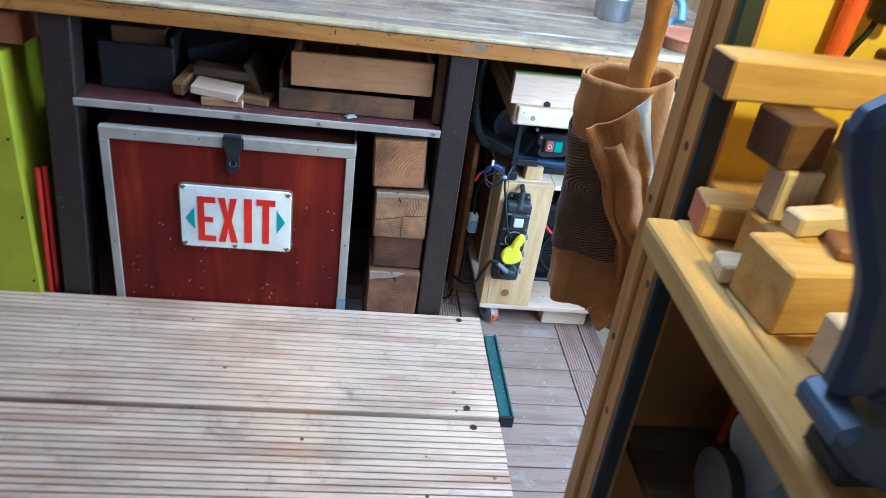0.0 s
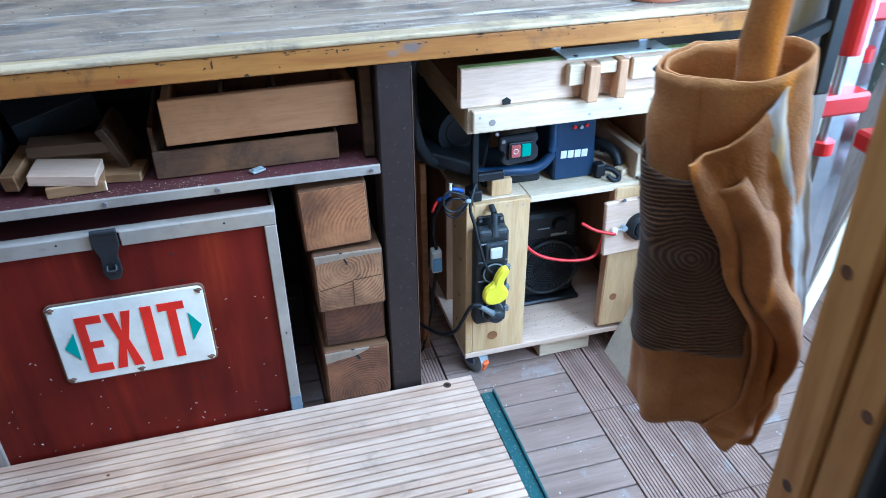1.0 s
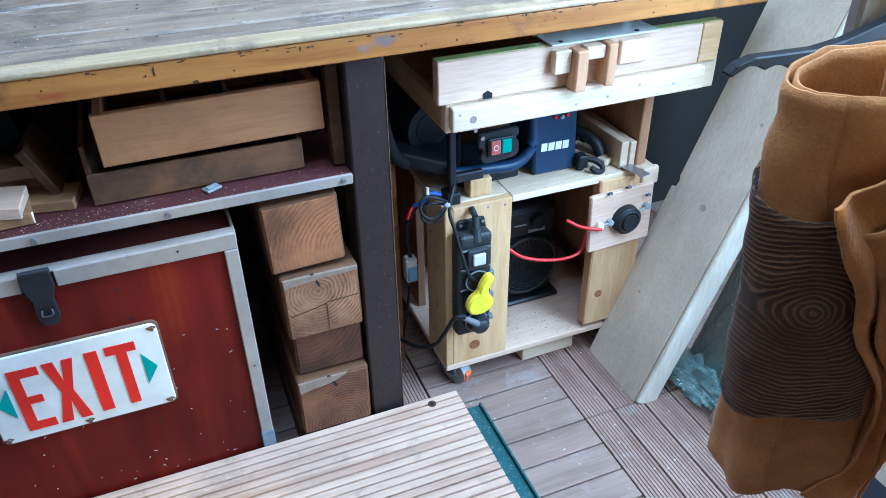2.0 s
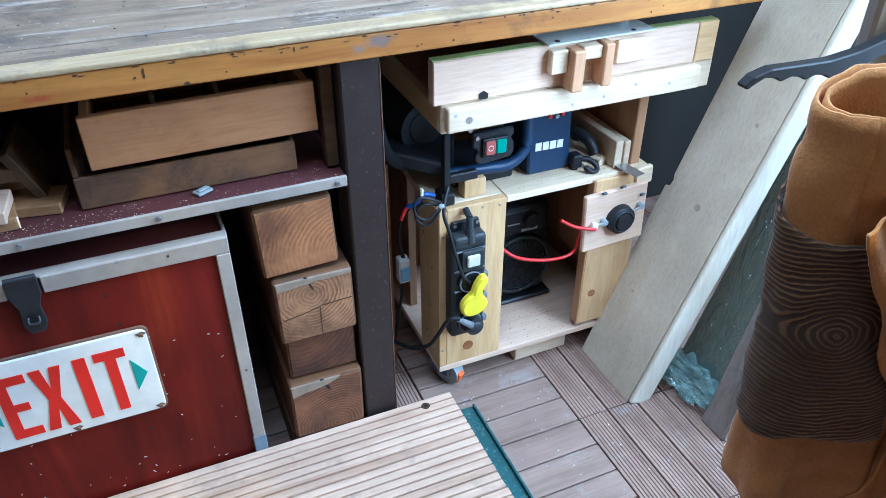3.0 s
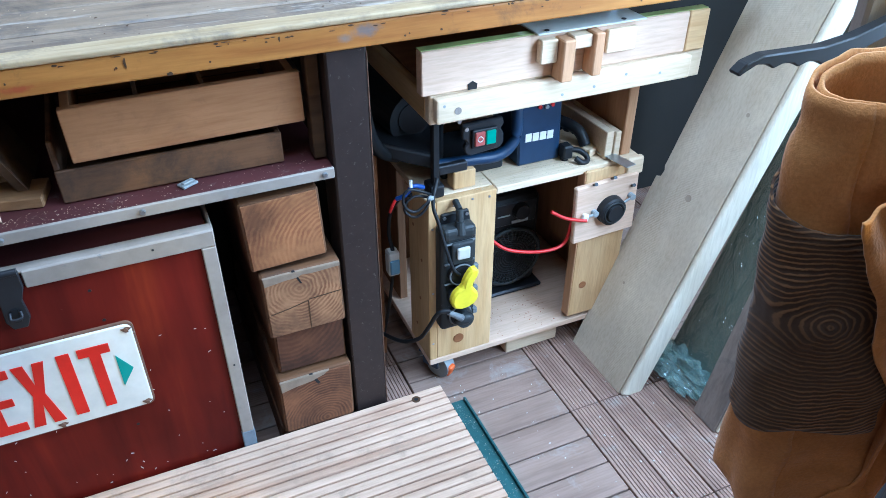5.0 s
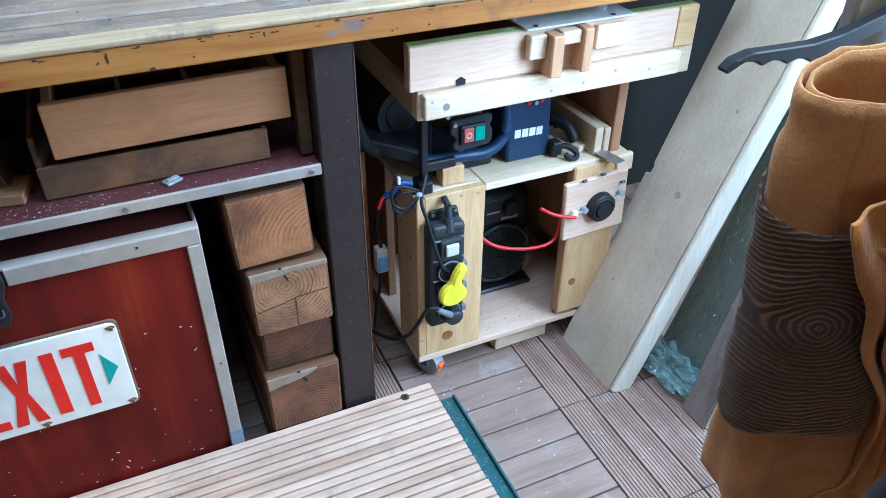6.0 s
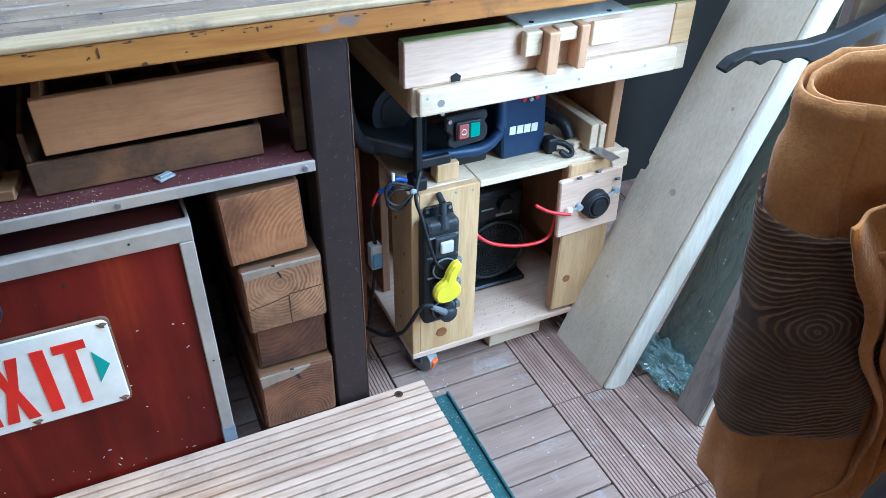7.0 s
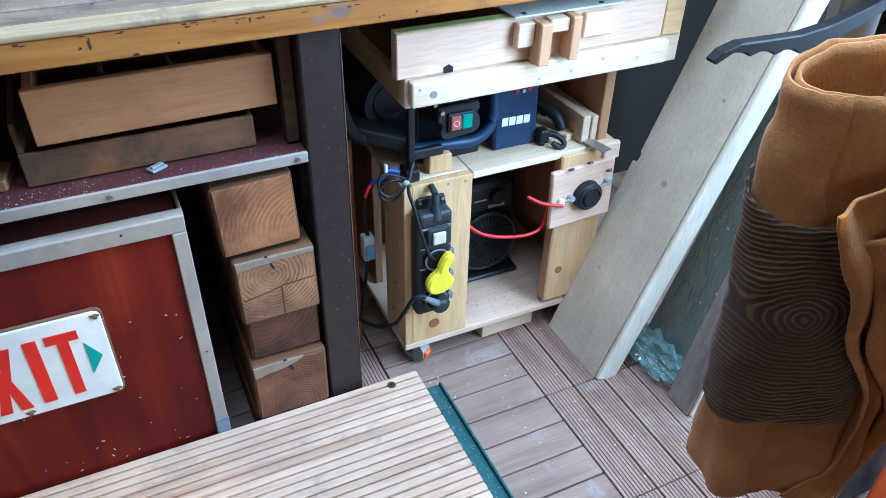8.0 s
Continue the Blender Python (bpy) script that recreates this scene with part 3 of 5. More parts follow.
part("arrow", stroke([(0.2015, 0.335), (0.1815, 0.367), (0.1815, 0.303)]), m_teal, sign)
for sx, sz in ((X0 + 0.011, Z1 - 0.009), (X1 - 0.011, Z1 - 0.012), (X0 + 0.011, Z0 + 0.011), (X1 - 0.012, Z0 + 0.01), (0.08, Z0 + 0.01)):
    part("nail", rod((sx, 1.9015, sz), (sx, 1.906, sz), 0.0032, 0.004, 10), m_rust, sign)
    part("chip", prism([(sx + (0.006 + 0.003 * math.sin(3 * a)) * math.cos(a), sz + (0.005 + 0.002 * math.cos(5 * a)) * math.sin(a)) for a in [k * math.pi / 6 for k in range(12)]], "y", 1.9038, 1.9052), m_rust, sign)

sign.location.x -= 0.003

# ---- stacked beams ----


def beam(x0, x1, z0, z1, y0, turn, pith, light, dark, rings, label, cracks=(), worn=()):
    """A short beam lying with its sawn end forward."""
    w, h = x1 - x0, z1 - z0
    base = ((x0 + x1) / 2, y0 + 0.2, z0)
    ob = thing("beam", base, label, "beam", "beams stacked beside the trunk")
    ends = end_grain("beam_end", light, dark, ((pith[0] - 0.5) * w, pith[1] * h), rings)
    part("timber", box(x0, x1, y0 + 0.001, y0 + 0.42, z0, z1, 0.005, rot(0, turn, 0), 2), m_old_x, ob)
    part("sawn_end", box(x0 + 0.004, x1 - 0.004, y0 - 0.001, y0 + 0.004, z0 + 0.004, z1 - 0.004, 0.001, rot(0, turn, 0)), ends, ob, "sawn end with growth rings")
    for k, pts in enumerate(cracks):
        part("crack", prism([(x0 + u * w, z0 + v * h) for u, v in pts], "y", y0 - 0.0016, y0 + 0.003), m_dark_wood if k else m_black, ob)
    if worn:
        part("worn_edge", prism([(x0 + u * w, z0 + v * h) for u, v in worn], "y", y0 - 0.0022, y0 + 0.003, 0.0008), m_worn_end, ob, "whitened chipped upper edge")


beam(0.4, 0.526, 0.447, 0.575, 1.918, -2.0, (1.12, 0.2), (0.38, 0.165, 0.062), (0.26, 0.095, 0.034), 260, "orange-brown sawn timber beam on top of the stack")
beam(0.412, 0.5445, 0.313, 0.441, 1.905, -0.6, (0.45, 0.72), (0.4, 0.205, 0.095), (0.19, 0.075, 0.028), 300, "square timber beam with cracked growth rings at its sawn end", ([(0.38, 1.0), (0.42, 1.0), (0.49, 0.8), (0.47, 0.8)], [(0.535, 0.5), (0.548, 0.5), (0.545, 0.03), (0.535, 0.03)], [(0.06, 0.41), (0.3, 0.45), (0.535, 0.505), (0.535, 0.49), (0.3, 0.435), (0.06, 0.395)], [(0.55, 0.52), (0.97, 0.545), (0.97, 0.532), (0.55, 0.508)]), [(0.02, 0.99), (0.36, 0.995), (0.44, 0.995), (0.98, 0.99), (0.98, 0.93), (0.62, 0.915), (0.5, 0.93), (0.44, 0.9), (0.3, 0.895), (0.03, 0.86)])
beam(0.42, 0.545, 0.213, 0.3105, 1.925, 0.0, (0.2, 1.2), (0.14, 0.052, 0.02), (0.085, 0.03, 0.011), 200, "dark brown sawn timber beam in the stack")
beam(0.412, 0.5465, 0.078, 0.21, 1.908, 0.6, (0.6, 0.1), (0.22, 0.09, 0.036), (0.11, 0.042, 0.016), 320, "rough brown timber beam with a split sawn end", ([(0.42, 0.99), (0.47, 0.99), (0.56, 0.8), (0.52, 0.79)],), [(0.02, 0.985), (0.4, 0.99), (0.7, 0.985), (0.62, 0.93), (0.45, 0.87), (0.2, 0.84), (0.03, 0.8)])
beam(0.408, 0.547, 0.0, 0.076, 1.93, 0.0, (0.5, 0.3), (0.25, 0.13, 0.07), (0.16, 0.07, 0.035), 200, "low timber block at the foot of the stack")

# ---- boxes and offcuts on the shelf ----
crate = thing("wooden_box", (0.33, 2.05, 0.607), "low old wooden box with chipped corners on the shelf", "box")
part("front", box(0.172, 0.486, 1.96, 1.968, 0.608, 0.658, 0.002), m_crate, crate)
part("back", box(0.172, 0.486, 2.19, 2.198, 0.608, 0.658, 0.002), m_crate, crate)
part("side", box(0.172, 0.18, 1.9685, 2.1895, 0.608, 0.70, 0.002), m_crate, crate)
part("side", box(0.478, 0.486, 1.9685, 2.1895, 0.608, 0.658, 0.002), m_crate, crate)
part("floor_panel", box(0.18, 0.478, 1.9685, 2.1895, 0.609, 0.614, 0), m_crate, crate)
drawer = thing("drawer_box", (0.36, 2.05, 0.659), "reddish wooden drawer with dividers set on a wooden box", "drawer")
part("front_panel", box(0.199, 0.522, 1.95, 1.964, 0.672, 0.75, 0.0015, rot(0, -0.6, 0)), m_drawer, drawer, "smooth red-brown front board")
part("side_panel", box(0.202, 0.214, 1.9645, 2.2, 0.6735, 0.745, 0.001), m_drawer, drawer)
part("side_panel", box(0.508, 0.52, 1.9645, 2.2, 0.6735, 0.745, 0.001), m_drawer, drawer)
part("back_panel", box(0.214, 0.508, 2.188, 2.2, 0.6735, 0.745, 0.001), m_drawer, drawer)
part("floor_panel", box(0.214, 0.5, 2.0, 2.188, 0.6585, 0.6725, 0.001), m_drawer, drawer)
for dx in (0.295, 0.385):
    part("divider", box(dx, dx + 0.007, 1.9645, 2.188, 0.6735, 0.742, 0.001), m_old_x, drawer)
tray = thing("black_box", (-0.15, 2.09, 0.607), "dusty black wooden box with an open top on the shelf", "box")
part("front", box(-0.232, -0.068, 2.0, 2.01, 0.608, 0.712, 0.002), m_iron, tray)
part("back", box(-0.232, -0.068, 2.16, 2.17, 0.608, 0.712, 0.002), m_iron, tray)
part("side", box(-0.232, -0.222, 2.0105, 2.1595, 0.608, 0.712, 0.002), m_iron, tray)
part("side", box(-0.078, -0.068, 2.0105, 2.1595, 0.608, 0.735, 0.002), m_iron, tray)
part("base", box(-0.222, -0.078, 2.0105, 2.1595, 0.608, 0.614, 0), m_iron, tray)
part("wood_block", box(-0.21, -0.09, 2.03, 2.14, 0.6145, 0.742, 0.003), m_old_x, tray)


def offcut(cx, cy, cz, lx, ly, lz, rx, ry, rz, mat, label):
    bm = box(cx - lx / 2, cx + lx / 2, cy - ly / 2, cy + ly / 2, cz - lz / 2, cz + lz / 2, 0.0015, rot(rx, ry, rz))
    return single("wood_offcut", bm, mat, label, "offcut", "offcuts heaped on the shelf")


offcut(0.045, 1.965, 0.6165, 0.09, 0.05, 0.019, 0, 0, 4, m_offcut, "short dusty brown wood offcut lying on the shelf")
offcut(0.033, 1.972, 0.637, 0.105, 0.062, 0.019, 4, 5, -6, m_pink_x, "pale pink planed wood offcut on a smaller one")
offcut(-0.042, 2.0, 0.642, 0.024, 0.09, 0.03, 12, 0, -14, m_offcut, "short pale wooden batten on the shelf")
offcut(0.03, 2.06, 0.63, 0.16, 0.07, 0.045, 0, 0, 6, m_offcut, "brown wood offcut lying behind paler ones")
offcut(0.04, 2.02, 0.665, 0.13, 0.05, 0.02, 0, 3, 2, m_dark_wood, "grey-brown batten lying across offcuts")
offcut(0.115, 2.05, 0.655, 0.014, 0.11, 0.085, 0, -24, -6, m_dark_wood, "brown wedge of wood leaning on offcuts")
offcut(0.115, 2.0, 0.615, 0.075, 0.06, 0.016, 0, 0, -10, m_offcut, "thin brown wood offcut on the shelf")
offcut(0.0, 2.12, 0.7, 0.14, 0.1, 0.06, 18, -12, 20, m_black, "dark leather-like block lying on the offcut heap")
part("sheath", rod((0.09, 1.955, 0.62), (0.093, 1.945, 0.6075), 0.003, 0.001, 6), m_pale_x, thing("splinter", (0.092, 1.95, 0.607), "pale splinter of wood hanging from the shelf", "splinter"))
single("metal_clip", join(box(0.326, 0.352, 1.94, 1.957, 0.607, 0.611, 0.001, rot(0, 0, 30)), box(0.33, 0.35, 1.945, 1.952, 0.611, 0.6135, 0.001, rot(0, 0, 30))), m_grey, "small grey metal plate lying on the dusty shelf", "plate")


def crumbs(name, n, x0, x1, y0, y1, z, size, seed, label, mats):
    r = random.Random(seed)
    bm = bmesh.new()
    for _ in range(n):
        cx, cy, s, a = r.uniform(x0, x1), r.uniform(y0, y1), size * r.uniform(0.4, 1.3), r.uniform(0, 6.3)
        l = s * r.uniform(0.35, 1.0)
        p = [(cx + s * math.cos(a), cy + s * math.sin(a)), (cx + l * math.cos(a + 1.7), cy + l * math.sin(a + 1.7)), (cx + l * math.cos(a + 3.5), cy + l * math.sin(a + 3.5))]
        lo = [bm.verts.new((u, v, z)) for u, v in p]
        top = bm.verts.new((cx, cy, z + 0.35 * s))
        bm.faces.new(lo[::-1])
        for i in range(3):
            bm.faces.new((lo[i], lo[(i + 1) % 3], top))
    return single(name, bm, mats, label, "wood chips", kind="stuff")


crumbs("wood_chips", 170, 0.0, 0.25, 1.92, 1.957, 0.6065, 0.0014, 1, "pale wood chips and sawdust on the red shelf", m_pale_x)
crumbs("wood_chips", 190, -0.25, 0.54, 1.92, 1.958, 0.6065, 0.0013, 2, "pale wood chips scattered on the red shelf", m_dust)

crumbs("bench_debris", 240, -0.5, 1.25, 1.944, 2.3, 0.8345, 0.0026, 11, "dark crumbs and grit lying on the workbench top", m_dark_wood)
crumbs("bench_debris", 150, -0.5, 1.25, 1.944, 2.3, 0.8345, 0.0022, 12, "pale wood chips lying on the workbench top", m_pale_x)

# ---- grooved deck platform ----
deck = thing("deck_platform", (0.0, 1.5, 0.0), "low platform of grooved pinkish softwood deck boards on the floor", "platform")


def deck_board(y0, y1, x0, x1, ridges, top):
    """A reeded board: flat ridges with narrow grooves between them."""
    w = (y1 - y0) / ridges
    prof = [(y0 + 0.001, top - 0.025), (y0 + 0.001, top - 0.004)]
    for k in range(ridges):
        a, b = y0 + k * w, y0 + (k + 1) * w
        g = 0.0013
        prof += [(a + g + 0.0006, top - 0.0006), (a + g + 0.0016, top), (b - g - 0.0016, top), (b - g - 0.0006, top - 0.0006)]
        if k < ridges - 1:
            prof += [(b - g, top - 0.0075), (b + g, top - 0.0075)]
    prof += [(y1 - 0.001, top - 0.004), (y1 - 0.001, top - 0.025)]
    return prism(prof, "x", x0, x1)


DECK = 0.083
for y0, y1, end in ((1.783, 1.907, 0.7225), (1.656, 1.782, 0.7225), (1.5255, 1.655, 0.724), (1.388, 1.5125, 0.7225), (1.262, 1.387, 0.721), (1.13, 1.261, 0.721)):
    part("deck_board", deck_board(y0, y1, -1.5, end, 7, DECK), m_deck, deck)
for jx in (-1.2, -0.5, 0.15, 0.6):
    part("joist", box(jx, jx + 0.045, 1.135, 1.9, 0.0, 0.0575, 0.002), m_joist, deck)
part("gap_batten", box(-1.5, 0.7, 1.513, 1.525, 0.03, 0.0565, 0.0), m_joist, deck)
# Screw holes are flush dark discs; the shade inside is only colour.
for hx, hy in ((0.664, 1.888), (0.651, 1.55), (0.66, 1.49)):
    hole = part("screw_hole", rod((hx, hy, DECK - 0.006), (hx, hy, DECK + 0.0005), 0.0085, seg=20), m_dark_wood, deck, "dark disc standing in for a countersunk screw hole")
    part("screw", rod((hx, hy, DECK - 0.002), (hx, hy, DECK + 0.0008), 0.004, seg=8), m_black, hole)
rng = random.Random(8)
for k in range(16):
    kx, ky = rng.uniform(-0.5, 0.69), rng.uniform(1.2, 1.895)
    r = rng.uniform(0.002, 0.0055)
    part("knot", rod((kx, ky, DECK - 0.001), (kx, ky, DECK + 0.0003), r, seg=9), m_ply if k % 3 else m_old_x, deck)

rail = thing("green_rail", (0.764, 1.745, 0.0), "dusty green painted steel channel lying on the floor", "rail")
part("web", box(0.7435, 0.771, 1.585, 1.9, 0.0, 0.028, 0.001), m_green, rail)
part("lip", box(0.7715, 0.7765, 1.585, 1.9, 0.0, 0.034, 0.001), m_green, rail)
part("end_cap", box(0.743, 0.777, 1.578, 1.5845, 0.0, 0.033, 0.001), m_black, rail, "black end cap")

crumbs("rail_dust", 70, 0.745, 0.77, 1.6, 1.89, 0.0283, 0.0012, 13, "pale dust and chips lying in the green rail", m_dust)
crumbs("deck_chips", 70, -0.3, 0.7, 1.2, 1.89, 0.0832, 0.0014, 14, "pale chips scattered on the deck boards", m_white)

# ---- tool cart ----
cart = thing("tool_cart", (0.96, 2.2, 0.0), "home-made pine cart on castors holding tools", "cart")
part("front_panel", box(0.7505, 0.873, 1.985, 2.003, 0.0755, 0.456, 0.0015), m_pine_z, cart, "pine front panel carrying a power strip")
part("side_panel", box(0.734, 0.75, 1.984, 2.085, 0.0755, 0.455, 0.0015), m_pine_z, cart, "golden pine side board")
# Inner boards carry the cart's inside shade in their brown.
part("rear_panel", box(0.752, 0.77, 2.2, 2.36, 0.0755, 0.443, 0.0015), m_inside_shade, cart)
part("inner_panel", box(1.112, 1.128, 2.07, 2.345, 0.2, 0.442, 0.0015), m_inside_shade, cart)
part("side_panel", box(1.178, 1.195, 2.004, 2.36, 0.0755, 0.4425, 0.0015), m_inside_shade, cart)
part("back_panel", box(0.7705, 1.1775, 2.345, 2.36, 0.0755, 0.4425, 0.0015), m_inside_shade, cart)
part("base_board", box(0.734, 1.197, 1.984, 2.36, 0.061, 0.075, 0.0015), m_pink_x, cart, "pale base board with sawdust and reddish stains")
part("top_board", box(0.8735, 1.195, 1.986, 2.36, 0.443, 0.457, 0.0015), m_pale_x, cart, "pale top board covered in sawdust")
part("top_board", box(0.735, 0.873, 2.0035, 2.2, 0.443, 0.4565, 0.0015), m_pale_x, cart, "pale top board covered in sawdust")
part("corner_block", box(1.157, 1.1955, 1.972, 1.9855, 0.424, 0.462, 0.004, rot(0, -2, 0), 2), m_pale_x, cart, "rounded pale pine corner block")
part("door_panel", box(1.064, 1.178, 1.979, 1.9855, 0.088, 0.45, 0.002, rot(0, 0.5, 0)), m_pine_z, cart, "narrow upright pine board with a knot")
part("door_edge", box(1.0615, 1.0645, 1.9795, 2.003, 0.089, 0.448, 0.001, rot(0, 0.5, 0)), m_peg, cart)
control = part("control_plate", box(1.041, 1.186, 1.966, 1.9785, 0.297, 0.428, 0.0025, rot(0, -2.4, 0)), m_pink_x, cart, "pinkish wooden plate with a black knob")
knob = part("knob", join(rod((1.122, 1.966, 0.361), (1.122, 1.952, 0.361), 0.0315, 0.03, 32), rod((1.122, 1.952, 0.361), (1.122, 1.949, 0.361), 0.03, 0.026, 32), rod((1.122, 1.949, 0.361), (1.122, 1.943, 0.361), 0.0185, 0.017, 28)), m_black, control, "round black knob")
part("knob_ring", tube([(1.122 + 0.0225 * math.cos(a), 1.9485, 0.361 + 0.0225 * math.sin(a)) for a in [k * math.pi / 12 for k in range(25)]], 0.0022, 6, 2), m_dusty, knob)
part("cable_clip", box(1.054, 1.068, 1.956, 1.966, 0.348, 0.366, 0.003, rot(0, 15, 0), 2), m_white, control, "white cable clip")
part("bolt", join(rod((1.084, 1.966, 0.363), (1.084, 1.955, 0.363), 0.0065, seg=12), rod((1.068, 1.958, 0.361), (1.084, 1.958, 0.363), 0.0025, seg=8)), m_grey, control)
part("bolt", join(rod((1.168, 1.966, 0.383), (1.168, 1.954, 0.383), 0.0065, seg=12), rod((1.15, 1.958, 0.374), (1.168, 1.957, 0.383), 0.0025, seg=8)), m_grey, control)
for sx, sz in ((1.078, 0.4225), (1.121, 0.428), (1.17, 0.4)):
    part("screw", rod((sx, 1.972, sz), (sx - 0.003, 1.956, sz + 0.011), 0.0022, 0.0036), m_iron, control)
part("red_cord", tube([(0.866, 2.012, 0.34), (0.898, 1.99, 0.311), (0.955, 1.985, 0.289), (1.012, 1.985, 0.281), (1.041, 1.988, 0.292), (1.052, 1.992, 0.33), (1.056, 1.993, 0.36)], 0.0036, 10), m_redp, cart, "red plastic cord")
part("red_cord", tube([(0.988, 1.972, 0.384), (1.014, 1.964, 0.368), (1.04, 1.959, 0.359), (1.062, 1.955, 0.354)], 0.0036, 10), m_redp, cart, "red plastic cord")
for sx, sz in ((0.785, 0.44), (0.858, 0.443), (0.823, 0.446), (0.742, 0.4), (0.742, 0.25), (0.742, 0.12)):
    part("screw", rod((sx, 1.9832 if sx < 0.75 else 1.9842, sz), (sx, 1.986, sz), 0.0024, seg=10), m_steel, cart)
part("knot", rod((0.799, 1.9838, 0.116), (0.799, 1.9865, 0.116), 0.0115, seg=14), m_ply, cart)
part("knot", rod((1.09, 1.978, 0.169), (1.09, 1.981, 0.169), 0.009, seg=12), m_ply, cart)
for ky, kz in ((2.02, 0.31), (2.05, 0.13), (2.03, 0.21), (2.06, 0.37)):
    part("knot", rod((0.7332, ky, kz), (0.736, ky, kz), 0.0035, seg=9), m_ply, cart)


def castor(cx, cy, swivel):
    c = rot(0, 0, swivel) @ Matrix.Scale(1.34, 4)
    wheel = join(rod((-0.009, -0.012, 0.022), (0.009, -0.012, 0.022), 0.022, seg=20))
    hub = rod((-0.0115, -0.012, 0.022), (0.0115, -0.012, 0.022), 0.007, seg=12)
    fork = join(box(-0.0135, -0.0105, -0.016, 0.014, 0.018, 0.042, 0.001), box(0.0105, 0.0135, -0.016, 0.014, 0.018, 0.042, 0.001), box(-0.017, 0.017, -0.02, 0.02, 0.0415, 0.0452, 0.001))
    pedal = box(-0.007, 0.007, -0.036, -0.022, 0.008, 0.03, 0.003, rot(20, 0, 0), 2)
    for b in (wheel, hub, fork, pedal):
        bmesh.ops.transform(b, matrix=Matrix.Translation((cx, cy, 0)) @ c, verts=b.verts)
    ob = part("castor", fork, m_blue_grey, cart, "swivel castor with grey wheel and orange brake")
    part("wheel", wheel, m_grey, ob)
    part("hub", hub, m_steel, ob)
    part("brake_pedal", pedal, m_orange, ob)


castor(0.764, 2.03, 28)
castor(1.16, 2.31, 50)
castor(0.775, 2.31, -10)
castor(1.16, 2.04, 10)
single("wood_block", box(0.93, 1.061, 2.013, 2.1, 0.0, 0.0605, 0.002, rot(0, 0, 0.8)), m_pale_x, "pale offcut block wedged under the cart", "block")

# power strip screwed to the cart
strip = thing("power_strip", (0.781, 1.984, 0.178), "dusty black rubber power strip with a yellow plug on the cart", "power strip")
part("housing", box(0.745, 0.8175, 1.95, 1.984, 0.178, 0.412, 0.009, seg=3), m_dusty, strip)
part("back_plate", prism([(0.752, 0.405), (0.758, 0.431), (0.812, 0.431), (0.817, 0.405)], "y", 1.977, 1.9845, 0.002), m_black, strip)
for sx in (0.763, 0.808):
    part("screw", rod((sx, 1.9755, 0.423), (sx, 1.978, 0.423), 0.0035, seg=10), m_steel, strip)
part("top_cover", box(0.7475, 0.815, 1.945, 1.976, 0.386, 0.416, 0.01, seg=3), m_dusty, strip, "end cover grey with dust")
part("gland", join(rod((0.783, 1.953, 0.4), (0.785, 1.957, 0.424), 0.0125, 0.009, 14), rod((0.785, 1.957, 0.422), (0.787, 1.964, 0.444), 0.007), rod((0.787, 1.964, 0.444), (0.787, 1.983, 0.452), 0.006)), m_dusty, strip, "dusty grey cable gland")
for zz in (0.384, 0.34, 0.294):
    part("rib", box(0.75, 0.8125, 1.9455, 1.9505, zz - 0.0015, zz + 0.0015, 0.001), m_dust_grey, strip)
for zz in (0.318, 0.266, 0.212):
    part("hinge_lug", box(0.81, 0.821, 1.946, 1.957, zz - 0.007, zz + 0.007, 0.002), m_dust_grey, strip)
sw = part("switch_frame", box(0.763, 0.808, 1.941, 1.951, 0.339, 0.386, 0.004, seg=2), m_dusty, strip)
part("rocker", box(0.772, 0.798, 1.935, 1.942, 0.3525, 0.3775, 0.003, seg=2), paint("dusty_white", (0.5, 0.49, 0.45), 0.5), sw, "dusty white rocker switch")
for sz in (0.314, 0.264, 0.216):
    so = part("socket", rod((0.782, 1.951, sz), (0.782, 1.942, sz), 0.0255, 0.024, 26), m_black, strip)
    part("socket_rim", tube([(0.782 + 0.0225 * math.cos(a), 1.942, sz + 0.0225 * math.sin(a)) for a in [k * math.pi / 12 for k in range(25)]], 0.002, 6, 2), m_dust_grey, so)
    part("socket_well", rod((0.782, 1.9422, sz), (0.782, 1.9412, sz), 0.0185, seg=22), m_iron, so)


def blob(cx, cy, cz, rx, ry, rz, seed):
    bm = bmesh.new()
    bmesh.ops.create_uvsphere(bm, u_segments=18, v_segments=12, radius=1)
    for v in bm.verts:
        k = 1 + 0.12 * noise.noise(v.co * 1.6 + Vector((seed, 0, 0)))
        v.co = Vector((cx + rx * k * v.co.x, cy + ry * k * v.co.y, cz + rz * k * v.co.z))
    for f in bm.faces:
        f.smooth = True
    return bm


plug = thing("yellow_plug", (0.785, 1.937, 0.25), "bright yellow plug pushed into the power strip", "plug")
lobes = [(0.79, 0.336), (0.799, 0.34), (0.807, 0.336), (0.8075, 0.321), (0.8, 0.31), (0.7955, 0.3), (0.799, 0.291), (0.8075, 0.281), (0.808, 0.266), (0.8, 0.256), (0.786, 0.25), (0.768, 0.25), (0.756, 0.258), (0.752, 0.27), (0.755, 0.286), (0.764, 0.297), (0.775, 0.302), (0.779, 0.318)]
part("grip", prism(lobes, "y", 1.916, 1.934, 0.0045), m_yellow, plug)
part("pin_block", rod((0.782, 1.9345, 0.268), (0.782, 1.941, 0.268), 0.014, seg=16), m_yellow, plug)
bplug = thing("black_plug", (0.78, 1.937, 0.21), "black rubber plug with a cable in the power strip", "plug")
